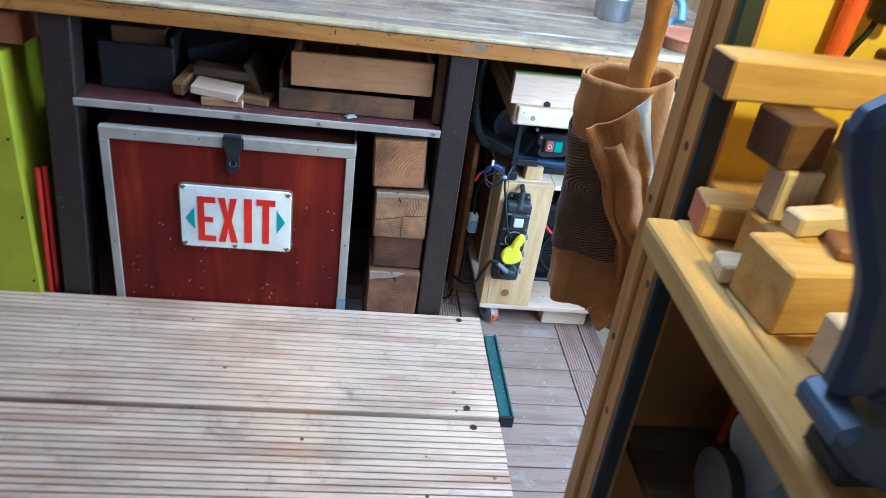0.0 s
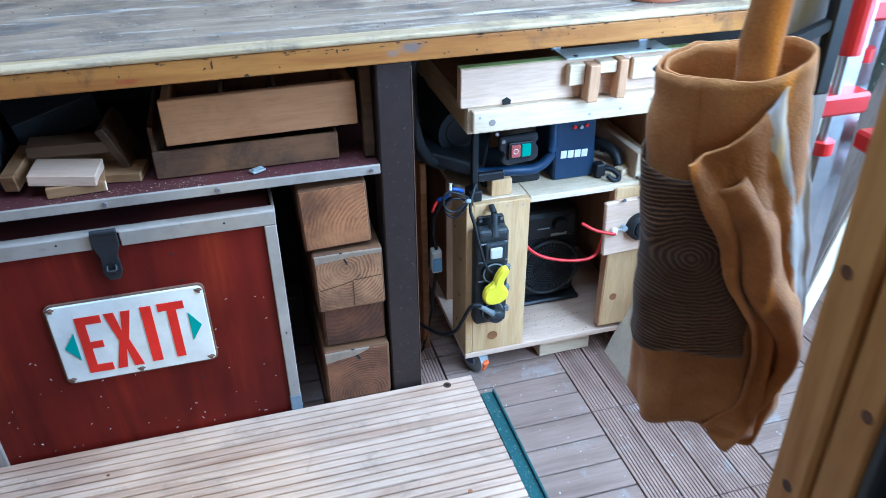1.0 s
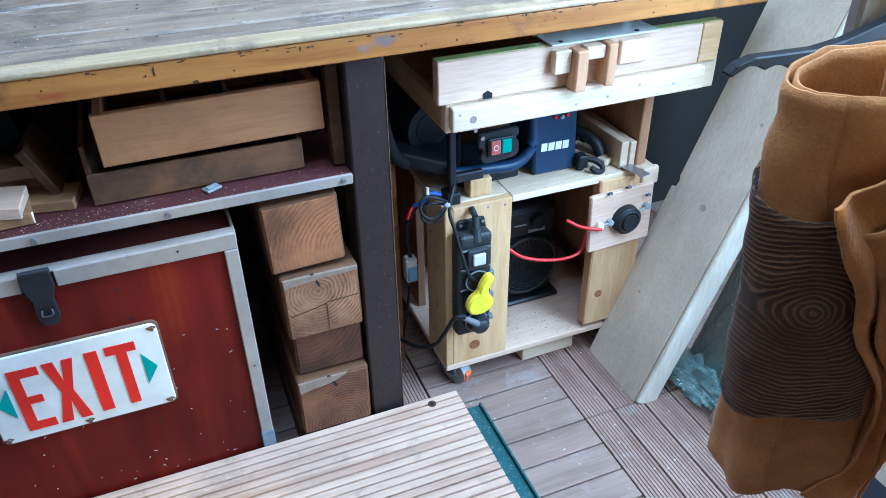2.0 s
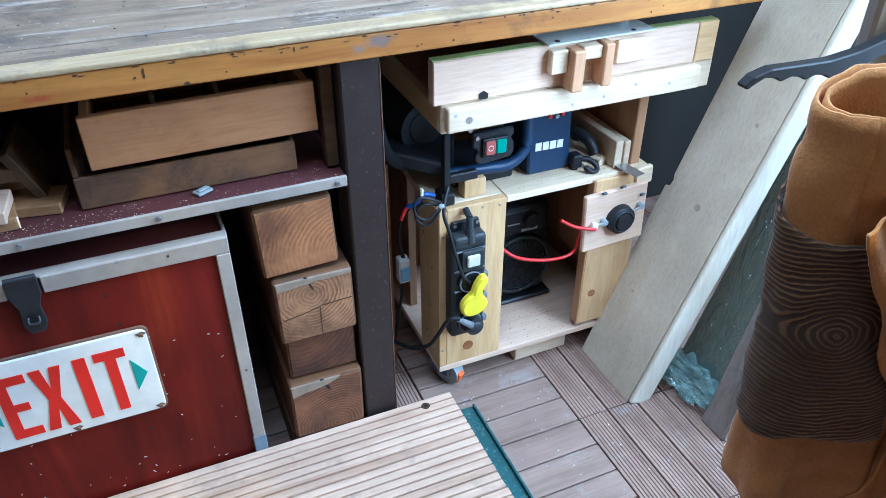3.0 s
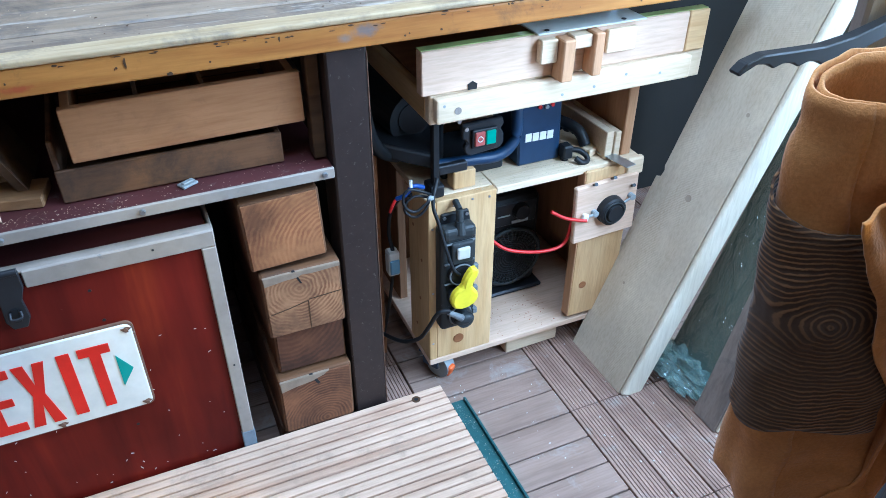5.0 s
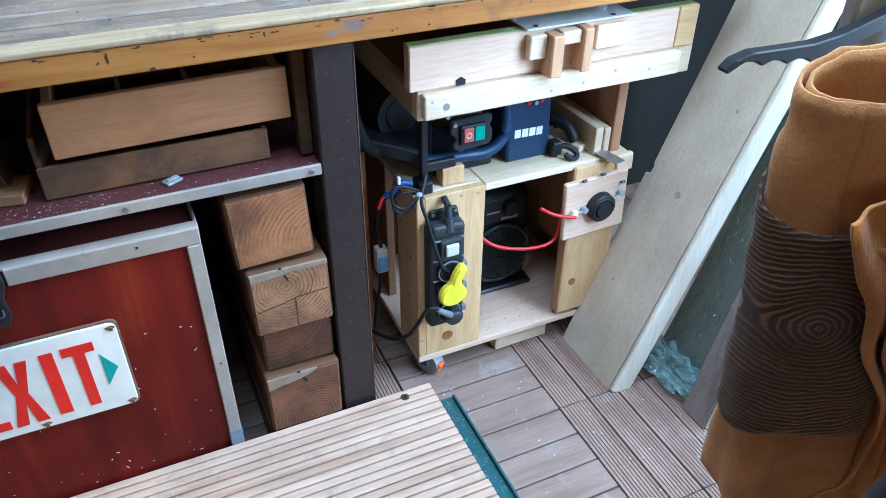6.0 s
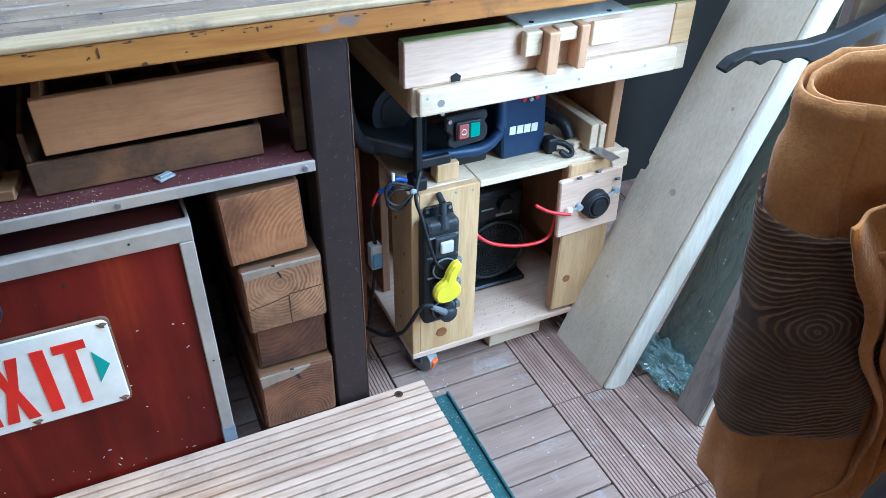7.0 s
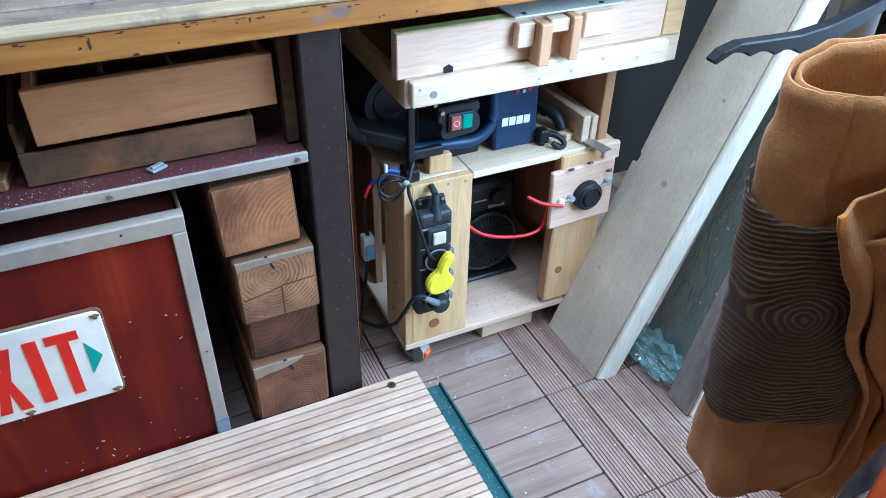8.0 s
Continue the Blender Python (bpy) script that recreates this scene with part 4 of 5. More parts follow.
part("grip", join(rod((0.784, 1.941, 0.216), (0.784, 1.922, 0.218), 0.021, 0.018, 20), blob(0.782, 1.925, 0.219, 0.02, 0.01, 0.013, 2)), m_dusty, bplug)
part("cord_guard", rod((0.775, 1.922, 0.226), (0.745, 1.916, 0.254), 0.0075, 0.005, 12), m_dust_grey, bplug)
part("cable", tube([(0.75, 1.917, 0.25), (0.744, 1.918, 0.256), (0.727, 1.925, 0.25), (0.716, 1.95, 0.197), (0.709, 1.98, 0.15), (0.69, 2.02, 0.116), (0.669, 2.08, 0.095), (0.64, 2.13, 0.1)], 0.0042, 10, 8), m_black, bplug, "thick black cable")
wires = thing("cable_bundle", (0.73, 2.0, 0.457), "tangle of black and blue cables on the cart corner", "cable")
part("black_cable", tube([(0.757, 1.995, 0.5), (0.742, 1.978, 0.475), (0.738, 1.968, 0.455), (0.743, 1.958, 0.43), (0.748, 1.95, 0.4), (0.754, 1.942, 0.37), (0.764, 1.938, 0.335), (0.778, 1.94, 0.316)], 0.0034), m_black, wires)
part("black_cable", tube([(0.752, 1.995, 0.462), (0.727, 1.975, 0.487), (0.697, 1.975, 0.5), (0.684, 1.975, 0.49), (0.687, 1.975, 0.467), (0.704, 1.972, 0.455), (0.724, 1.972, 0.466), (0.735, 1.975, 0.474)], 0.0026), m_black, wires)
part("black_cable", tube([(0.748, 1.99, 0.462), (0.715, 1.985, 0.478), (0.695, 1.985, 0.472), (0.69, 1.985, 0.452), (0.706, 1.978, 0.44), (0.724, 1.975, 0.452), (0.735, 1.978, 0.47)], 0.0024), m_iron, wires)
part("blue_cable", tube([(0.728, 1.99, 0.49), (0.706, 1.985, 0.5), (0.693, 1.99, 0.482), (0.68, 2.0, 0.472)], 0.0042), paint("blue_cable", (0.02, 0.06, 0.25), 0.4), wires)
part("red_cable", tube([(0.682, 2.0, 0.472), (0.675, 2.0, 0.466), (0.669, 2.0, 0.453), (0.668, 2.003, 0.446)], 0.003), m_redp, wires)
part("white_tag", rod((0.699, 1.977, 0.503), (0.7, 1.98, 0.516), 0.003, seg=8), m_white, wires)
part("grey_clip", blob(0.735, 1.975, 0.474, 0.0065, 0.005, 0.005, 4), m_grey, wires)

# fan heater inside the cart
heater = thing("fan_heater", (0.985, 2.2, 0.076), "small black fan heater with a round grille inside the cart", "heater")
part("housing", box(0.9, 1.067, 2.13, 2.25, 0.085, 0.33, 0.022, seg=4), m_black, heater)
part("foot", box(0.89, 1.075, 2.115, 2.27, 0.076, 0.0875, 0.004), m_iron, heater)
part("carry_handle", tube([(0.935, 2.19, 0.325), (0.94, 2.19, 0.352), (0.985, 2.19, 0.362), (1.03, 2.19, 0.352), (1.035, 2.19, 0.325)], 0.008), m_black, heater)
part("panel", box(0.915, 1.05, 2.126, 2.131, 0.262, 0.318, 0.002), m_iron, heater)
part("dial", rod((1.01, 2.126, 0.296), (1.01, 2.112, 0.296), 0.02, 0.017, 20), m_black, heater)
part("marking", join(box(0.955, 0.985, 2.1245, 2.1265, 0.287, 0.29, 0), box(0.99, 1.03, 2.1245, 2.1265, 0.2655, 0.2725, 0)), m_grey, heater, "small pale printed bars")
gr = []
for k in range(9):
    rr = 0.014 + 0.006 * k
    gr.append(tube([(0.99 + rr * math.cos(a), 2.121 + 0.00002 * k, 0.178 + rr * math.sin(a)) for a in [i * math.pi / 10 for i in range(21)]], 0.0013, 5, 2))
grille = part("grille", join(*gr), m_iron, heater, "round wire grille")
part("rim", tube([(0.99 + 0.073 * math.cos(a), 2.124, 0.178 + 0.073 * math.sin(a)) for a in [i * math.pi / 12 for i in range(25)]], 0.005, 8, 2), m_dusty, heater)
for k in range(40):
    a = k * math.pi / 20
    part("spoke", rod((0.99 + 0.045 * math.cos(a), 2.1195, 0.178 + 0.045 * math.sin(a)), (0.99 + 0.07 * math.cos(a), 2.1205, 0.178 + 0.07 * math.sin(a)), 0.0013, seg=5), m_dusty, grille)

# saw standing on the cart under the table
saw = thing("scroll_saw", (0.92, 2.12, 0.457), "dark blue bench saw with a black switch box on the cart", "saw")
part("motor_box", prism([(0.946, 0.4575), (1.04, 0.4575), (1.033, 0.62), (0.94, 0.62)], "y", 2.04, 2.15, 0.004), m_blue, saw, "dark blue housing with a white maker's mark")
for k in range(4):
    u, h = 0.9585 + 0.0158 * k, 0.5085 - 0.0004 * k
    part("marking", prism([(u, h), (u + 0.013, h), (u + 0.0135, h + 0.0165), (u + 0.0005, h + 0.0165)], "y", 2.0385, 2.041), m_white, saw)
for sx, sz, m_ in ((0.985, 0.577, m_redp), (1.0, 0.575, m_grey), (1.012, 0.578, m_redp)):
    part("indicator", rod((sx, 2.0405, sz), (sx, 2.036, sz), 0.004, seg=10), m_, saw)
part("side_clamp", join(box(1.036, 1.058, 2.02, 2.045, 0.462, 0.49, 0.003), rod((1.046, 2.032, 0.457), (1.046, 2.032, 0.475), 0.008)), m_black, saw)
part("knob", tube([(1.056, 2.025, 0.48), (1.07, 2.02, 0.478), (1.082, 2.01, 0.468), (1.08, 2.003, 0.461), (1.066, 2.0, 0.4615), (1.056, 2.008, 0.47)], 0.0055), m_black, saw)
plate = part("switch_plate", prism([(0.807, 0.562), (0.807, 0.589), (0.886, 0.592), (0.89, 0.578), (0.883, 0.57), (0.89, 0.56), (0.89, 0.54), (0.882, 0.532), (0.824, 0.527), (0.813, 0.535), (0.812, 0.546), (0.818, 0.552), (0.813, 0.56)], "y", 2.0, 2.012, 0.0025), m_iron, saw, "black switch plate with notched corners")
part("switch_surround", box(0.824, 0.8745, 1.994, 2.0005, 0.542, 0.579, 0.003, None, 2), m_black, plate)
part("stop_button", box(0.8285, 0.849, 1.991, 1.9955, 0.547, 0.5745, 0.002), paint("stop_red", (0.42, 0.1, 0.09), 0.4), plate, "faded red stop button")
part("button_ring", tube([(0.8385 + 0.005 * math.cos(a), 1.9908, 0.561 + 0.005 * math.sin(a)) for a in [k * math.pi / 8 for k in range(17)]], 0.0009, 5, 2), m_white, plate)
part("start_button", box(0.85, 0.8705, 1.991, 1.9955, 0.547, 0.5745, 0.002), paint("start_green", (0.02, 0.3, 0.22), 0.4), plate, "green start button")
for sx, sz in ((0.814, 0.582), (0.8, 0.6)):
    part("bolt", rod((sx, 1.996, sz), (sx, 2.003, sz), 0.004, seg=8), m_steel, plate)
part("arm", tube([(0.77, 2.035, 0.503), (0.81, 2.032, 0.502), (0.85, 2.03, 0.5), (0.89, 2.028, 0.499), (0.92, 2.03, 0.512), (0.936, 2.035, 0.542), (0.935, 2.045, 0.63)], 0.011, 12), m_blue, saw, "bent blue steel arm")
part("frame_leg", box(0.751, 0.764, 2.0, 2.014, 0.457, 0.66, 0.002), m_black, saw)
part("frame_foot", box(0.744, 0.772, 1.995, 2.03, 0.457, 0.482, 0.004, None, 2), m_black, saw)
part("link", box(0.7655, 0.823, 2.008, 2.022, 0.4945, 0.512, 0.002), m_iron, saw)
part("base_casting", box(0.7, 0.85, 2.06, 2.33, 0.5, 0.53, 0.006, rot(0, 14, -24), 2), m_iron, saw)
part("base_casting", box(0.79, 0.92, 2.05, 2.16, 0.4575, 0.5, 0.006, None, 2), m_black, saw)
part("motor", join(rod((0.76, 2.12, 0.565), (0.72, 2.28, 0.585), 0.05, seg=24), rod((0.76, 2.11, 0.565), (0.76, 2.12, 0.565), 0.03, seg=20)), m_black, saw)
part("wooden_foot", box(0.796, 0.841, 2.01, 2.04, 0.457, 0.493, 0.002), m_pine_z, saw, "small pine packing block")

# table and fence above the saw
table = thing("saw_table", (0.99, 2.15, 0.457), "pine saw table on the cart with a fence along its front", "saw table")
part("front_rail", box(0.729, 1.228, 1.931, 1.949, 0.6345, 0.677, 0.0035, rot(0, -0.1, 0), 2), m_pale_x, table, "pale pine rail with rounded ends")
part("apron", box(0.7235, 1.267, 1.9495, 1.968, 0.627, 0.68, 0.002), m_pale_x, table)
part("side_rail", box(0.7235, 0.741, 1.9685, 2.36, 0.627, 0.672, 0.002), m_pine_y, table)
part("side_rail", box(1.249, 1.267, 1.9685, 2.36, 0.627, 0.672, 0.002), m_pine_y, table)
part("table_board", box(0.7415, 1.2485, 1.9685, 2.36, 0.66, 0.674, 0.001), m_ply, table)
part("table_support", box(1.157, 1.179, 2.0, 2.36, 0.4575, 0.6265, 0.002), m_peg, table, "upright pine side board")
part("table_support", box(0.745, 0.762, 2.2, 2.36, 0.457, 0.6265, 0.002), m_pine_z, table)
part("rail_knot", rod((0.766, 1.9302, 0.6535), (0.766, 1.934, 0.6535), 0.0062, seg=14), m_grey_plank, table)
for sx, sz in ((0.742, 0.665), (0.96, 0.648), (1.023, 0.652), (1.087, 0.664), (1.16, 0.655)):
    part("screw", rod((sx, 1.9304, sz), (sx, 1.933, sz), 0.0026, seg=10), m_grey, table)
fence = thing("saw_fence", (0.985, 1.97, 0.68), "long square pine fence with clamped blocks on the saw table", "fence")
part("beam", box(0.7085, 1.217, 1.944, 1.966, 0.6805, 0.753, 0.002), m_pink_x, fence, "smooth pinkish pine beam")
part("end_face", box(1.2172, 1.2605, 1.9435, 1.9665, 0.6805, 0.7535, 0.003, None, 2), m_pine_x, fence, "yellowed lacquered end")
part("measuring_tape", box(0.709, 1.258, 1.9475, 1.9655, 0.7535, 0.7546, 0), m_tape, fence, "green tape along the top")
part("stop_block", box(0.91, 0.9415, 1.927, 1.9435, 0.708, 0.7475, 0.002), m_pale_x, fence)
part("stop_block", box(1.041, 1.1, 1.934, 1.9435, 0.7055, 0.7465, 0.002), m_pale_x, fence)
tp = part("top_plate", box(0.905, 1.115, 1.932, 1.992, 0.7555, 0.7585, 0.001), paint("clear_plate", (0.6, 0.62, 0.57), 0.4), fence, "thin grey metal plate screwed on the top")
for sx in (0.927, 1.075):
    part("screw", rod((sx, 1.943, 0.758), (sx, 1.943, 0.7595), 0.0042, seg=12), m_black, tp)
for sx in (0.9, 1.08):
    part("tab", box(sx, sx + 0.02, 1.9925, 1.9965, 0.7555, 0.772, 0.001), m_steel, tp)
part("peg", box(0.942, 0.964, 1.91, 1.943, 0.6785, 0.748, 0.002, rot(0, 1.2, 0)), m_peg, fence, "square reddish wooden peg")
part("peg", box(1.001, 1.019, 1.91, 1.943, 0.6805, 0.7535, 0.002, rot(0, 0.8, 0)), m_peg, fence, "square reddish wooden peg")
part("bridge", box(0.9645, 1.0005, 1.918, 1.943, 0.729, 0.7505, 0.002), m_pale_x, fence)
part("notch", prism([(0.789, 0.6805), (0.804, 0.6805), (0.805, 0.689), (0.797, 0.6945), (0.788, 0.69)], "y", 1.9425, 1.9455), m_black, fence)

# odds and ends on the cart
def leaning_board(x0, x1, y0, y1, z0, z1, mat, label, ry=0, rz=0):
    return single("small_board", box(x0, x1, y0, y1, z0, z1, 0.0015, rot(0, ry, rz)), mat, label, "board", "small boards on the cart")


leaning_board(1.136, 1.15, 2.0, 2.3, 0.4575, 0.512, m_pale_x, "pale wooden board standing on edge on the cart", rz=1)
leaning_board(1.112, 1.13, 2.0, 2.3, 0.4575, 0.516, m_pale_x, "pale wooden board standing on edge on the cart", rz=2)
push = thing("push_block", (1.085, 2.08, 0.457), "black handled push block on a pale wooden sole", "push block")
part("sole", box(1.065, 1.11, 2.02, 2.16, 0.4575, 0.4725, 0.003, rot(0, 0, 24), 2), m_pale_x, push)
part("grip", tube([(1.045, 2.14, 0.474), (1.05, 2.13, 0.498), (1.068, 2.1, 0.509), (1.09, 2.06, 0.5), (1.098, 2.04, 0.474)], 0.0115, 10), m_black, push)
for k in range(4):
    part("finger_ridge", blob(1.062 + 0.008 * k, 2.108 - 0.014 * k, 0.499, 0.009, 0.009, 0.009, k), m_black, push)
single("steel_ruler", box(1.122, 1.147, 1.945, 2.03, 0.4625, 0.4645, 0.0005, rot(0, 0, 12)), m_steel, "short steel ruler on the cart top", "ruler")
crumbs("sawdust", 620, 0.83, 1.1, 1.99, 2.07, 0.4572, 0.0018, 4, "pale brown sawdust on the cart top", m_dust)
crumbs("sawdust", 90, 0.9, 1.05, 1.99, 2.1, 0.0752, 0.0022, 6, "sawdust and chips on the cart shelf", m_terra)

# board, cloth and plug beside the cart
single("leaning_panel", box(0.665, 0.68, 2.12, 2.34, 0.0, 0.5, 0.002, rot(0, 0, 4)), m_ply, "brown plywood panel standing behind the cart", "panel")
adapter = thing("plug_adapter", (0.692, 2.07, 0.256), "pale blue and white plug adapter hanging beside the cart", "adapter")
part("housing", box(0.681, 0.704, 2.06, 2.085, 0.256, 0.312, 0.003), m_white, adapter)
part("face", box(0.6825, 0.7025, 2.056, 2.0605, 0.262, 0.296, 0.002), paint("pale_blue", (0.2, 0.4, 0.6), 0.4), adapter)
part("cable", tube([(0.694, 2.072, 0.31), (0.69, 2.08, 0.35), (0.692, 2.07, 0.4), (0.705, 2.05, 0.44), (0.72, 2.03, 0.455)], 0.004), m_black, adapter)
part("cable", tube([(0.692, 2.072, 0.257), (0.688, 2.08, 0.2), (0.69, 2.12, 0.1), (0.67, 2.12, 0.006), (0.65, 2.1, 0.006)], 0.0035), m_black, adapter)
hose = thing("black_hose", (0.68, 2.15, 0.0), "thick black hose looped beside the bench post", "hose")
part("loop", tube([(0.66, 2.1, 0.76), (0.645, 2.06, 0.7), (0.65, 2.05, 0.6), (0.68, 2.08, 0.53), (0.72, 2.1, 0.5)], 0.012, 12), m_black, hose)
part("loop", tube([(0.7, 2.25, 0.75), (0.66, 2.2, 0.7), (0.65, 2.2, 0.5), (0.66, 2.2, 0.3), (0.665, 2.2, 0.01)], 0.008, 10), m_black, hose)

# ---- planks leaning beside the cart ----


def lean(bm, pivot, degrees):
    bmesh.ops.transform(bm, matrix=Matrix.Translation(pivot) @ rot(0, degrees, 0) @ Matrix.Translation([-c for c in pivot]), verts=bm.verts)
    return bm


LEAN = 20.8
plank = thing("white_plank", (1.12, 1.89, 0.0), "wide pale rough-sawn plank with a bright planed edge, leaning", "plank")
edge = [(1.987, 0.0), (1.985, 0.43), (1.974, 0.432), (1.971, 0.448), (1.976, 0.456), (1.973, 1.55), (1.806, 1.55), (1.806, 0.0)]
part("timber", lean(prism(edge, "x", 1.09, 1.14, 0.0015), (1.09, 0, 0), LEAN), m_plank, plank, "furry rough-sawn face with a chipped notch")
rim = lean(join(box(1.0895, 1.1405, 1.793, 1.8055, 0.003, 1.55, 0.006, None, 3)), (1.09, 0, 0), LEAN)
part("planed_edge", rim, m_plank_edge, plank, "bright planed rounded edge")
for ky, kz, kr in ((1.882, 0.43, 0.0075), (1.85, 0.62, 0.004), (1.93, 0.2, 0.003)):
    part("knot", lean(rod((1.0894, ky, kz), (1.091, ky, kz), kr, seg=16), (1.09, 0, 0), LEAN), m_plank_knot, plank)

pack = thing("wrapped_board", (1.26, 1.76, 0.0), "dark green board wrapped in crinkled clear plastic film, leaning", "board")
part("board", lean(box(1.238, 1.266, 1.72, 1.85, 0.02, 1.3, 0.002), (1.23, 0, 0), 19), m_wrapped, pack)
film = box(1.231, 1.272, 1.709, 1.858, 0.0, 1.31, 0.006, None, 2)
bmesh.ops.subdivide_edges(film, edges=[e for e in film.edges if e.calc_length() > 0.1], cuts=70, use_grid_fill=True)
for v in film.verts:
    fold = abs(noise.noise(Vector((v.co.x * 20, v.co.y * 34, v.co.z * 16)))) + 0.5 * abs(noise.noise(Vector((v.co.x * 40, v.co.y * 80 + v.co.z * 30, v.co.z * 45))))
    v.co.x += -0.012 * fold + 0.003
    v.co.y += 0.007 * noise.noise(v.co * 33)
    v.co.z = max(v.co.z, 0.001)
part("film", lean(film, (1.23, 0, 0), 19), m_film, pack, "crinkled clear film")
# loose end of the film, bunched up on the floor
bunch = bmesh.new()
bmesh.ops.create_icosphere(bunch, subdivisions=5, radius=1.0)
for v in bunch.verts:
    d = 1.0 + 0.9 * (abs(noise.noise(v.co * 2.3)) - 0.25) + 0.5 * (abs(noise.noise(v.co * 6.1)) - 0.2)
    v.co = Vector((1.232 + 0.035 * v.co.x * d, 1.785 + 0.085 * v.co.y * d, max(0.002, 0.03 + 0.036 * v.co.z * d)))
part("loose_end", bunch, m_film_bunch, pack, "bunched glossy end of the film")
gp = thing("grey_plank", (1.22, 1.67, 0.0), "narrow weathered grey plank with a fresh-cut edge, leaning", "plank")
part("timber", lean(roughen(box(1.203, 1.239, 1.64, 1.703, 0.0, 1.25, 0.002), 0.001), (1.203, 0, 0), 13), m_grey_plank, gp)
part("cut_edge", lean(box(1.206, 1.238, 1.634, 1.6395, 0.004, 1.24, 0.001), (1.203, 0, 0), 13), m_plank_edge, gp, "paler fresh-cut edge")

# rail against which the planks lean
prop = thing("lumber_rack", (1.62, 1.75, 0.0), "dark timber rail on posts holding leaning planks", "rack")
part("rail", box(1.63, 1.68, 1.5, 2.15, 1.13, 1.2, 0.003), m_post, prop)
part("post", box(1.63, 1.68, 1.45, 1.498, 0.0, 1.2, 0.003), m_post, prop)
part("post", box(1.63, 1.68, 2.152, 2.2, 0.0, 1.2, 0.003), m_post, prop)

# ---- rack with the timber frame ----
rack = thing("timber_rack", (0.85, 0.75, 0.0), "open timber rack with pine posts and a thick pine shelf", "rack")


def upright(x0, x1, y0, y1, mat, name, label):
    return part(name, box(x0, x1, y0, y1, 0.0, 2.1, 0.003, rot(0, -1.2, 0)), mat, rack, label)


upright(0.6955, 0.735, 1.0195, 1.055, m_frame_post, "post", "orange-brown pine post")
upright(0.701, 0.735, 0.985, 1.019, m_frame_post, "batten", "pine batten with knots")
upright(0.7015, 0.7245, 0.973, 0.9845, paint("slate_grey_strip", (0.03, 0.04, 0.043), 0.55, scale=8), "edge_strip", "dark grey painted strip")
for ky, kz in ((1.0, 0.985), (0.995, 0.81), (1.035, 0.7), (1.003, 0.6), (1.04, 0.9)):
    kx = (0.701 if ky < 1.019 else 0.6955) + 0.0209 * (1.05 - kz)
    part("knot", rod((kx - 0.0004, ky, kz), (kx + 0.004, ky, kz), 0.0052, seg=12), m_old_x, rack)
part("back_panel", box(0.737, 1.2, 1.062, 1.075, 0.9, 2.1, 0.002), m_yellow_wall, rack, "yellow painted board")
# Same yellow board below the shelf, browned for the shadow there.
part("lower_panel", box(0.737, 1.2, 1.062, 1.075, 0.0, 0.8995, 0.002), m_shaded_panel, rack, "lower yellow board, its shade put into a brown colour")
# Unseen board, added to keep the doorway's light off the rack.
part("back_panel", box(1.1, 1.112, -0.2, 1.0615, 0.0, 2.1, 0.002), m_yellow_wall, rack, "yellow painted board")
nose = box(0.655, 0.69, 0.1, 0.945, 0.893, 0.926, 0.006, None, 2)
bmesh.ops.subdivide_edges(nose, edges=[e for e in nose.edges if e.calc_length() > 0.3], cuts=30)
part("shelf_edge", roughen(nose, 0.0025, 14), m_rack_y, rack, "worn rounded pine shelf edge")
part("shelf", box(0.6905, 1.0985, 0.1, 0.947, 0.9, 0.924, 0.002), m_rack_y, rack, "pine shelf full of offcut blocks")
# Added strip closing the gap, so lamp light stays off the lower board.
part("shelf", box(0.77, 1.0985, 0.9475, 1.061, 0.9, 0.9235, 0.002), m_rack_y, rack)
part("shelf", box(0.77, 1.0985, 0.1, 1.061, 0.5, 0.52, 0.002), m_dark_wood, rack)
part("shelf_bracket", box(0.77, 1.05, 0.948, 1.015, 0.86, 0.8995, 0.002), m_frame_post, rack)
part("post", box(1.055, 1.095, 0.055, 0.095, 0.0, 2.1, 0.003), m_frame_post, rack)
part("post", box(0.75, 0.79, -0.2, -0.16, 0.0, 2.1, 0.003), m_frame_post, rack)
part("top_beam", box(0.6, 1.345, 1.08, 1.13, 1.95, 2.05, 0.003), m_frame_post, rack)


def block(cx, cy, z0, lx, ly, lz, rz, mat, label, rx=0, ry=0, end=None):
    bm = box(cx - lx / 2, cx + lx / 2, cy - ly / 2, cy + ly / 2, z0, z0 + lz, 0.0025, rot(rx, ry, rz))
    if end is None:
        return single("timber_block", bm, mat, label, "block", "offcut blocks heaped on the rack shelf")
    ob = thing("timber_block", (cx, cy, z0), label, "block", "offcut blocks heaped on the rack shelf")
    part("timber", bm, mat, ob)
    # Separate end colour; the brown ones hold the shade of an unlit end.
    cap = box(-lx / 2 - 0.0012, -lx / 2 + 0.002, -ly / 2 + 0.002, ly / 2 - 0.002, -lz / 2 + 0.002, lz / 2 - 0.002, 0.0005)
    bmesh.ops.transform(cap, matrix=Matrix.Translation((cx, cy, z0 + lz / 2)) @ rot(rx, ry, rz), verts=cap.verts)
    part("sawn_end", cap, end, ob, "sawn end coloured apart, brown ones for shade")
    return ob


S = 0.9245
block(0.752, 0.925, S, 0.1, 0.048, 0.036, -8, m_rack_x, "short pine block with a reddish end", end=m_terra)
block(0.7, 0.835, S + 0.0005, 0.028, 0.03, 0.02, -6, m_pale_x, "small pale cube of pine")
block(0.765, 0.79, S, 0.14, 0.07, 0.06, 6, m_rack_x, "square pine block with end grain rings")
block(0.78, 0.862, S, 0.11, 0.05, 0.05, 3, m_rack_x, "short pine block in the heap")
block(0.775, 0.83, S + 0.061, 0.1, 0.024, 0.02, 14, m_pale_x, "pale pine stick lying on a block")
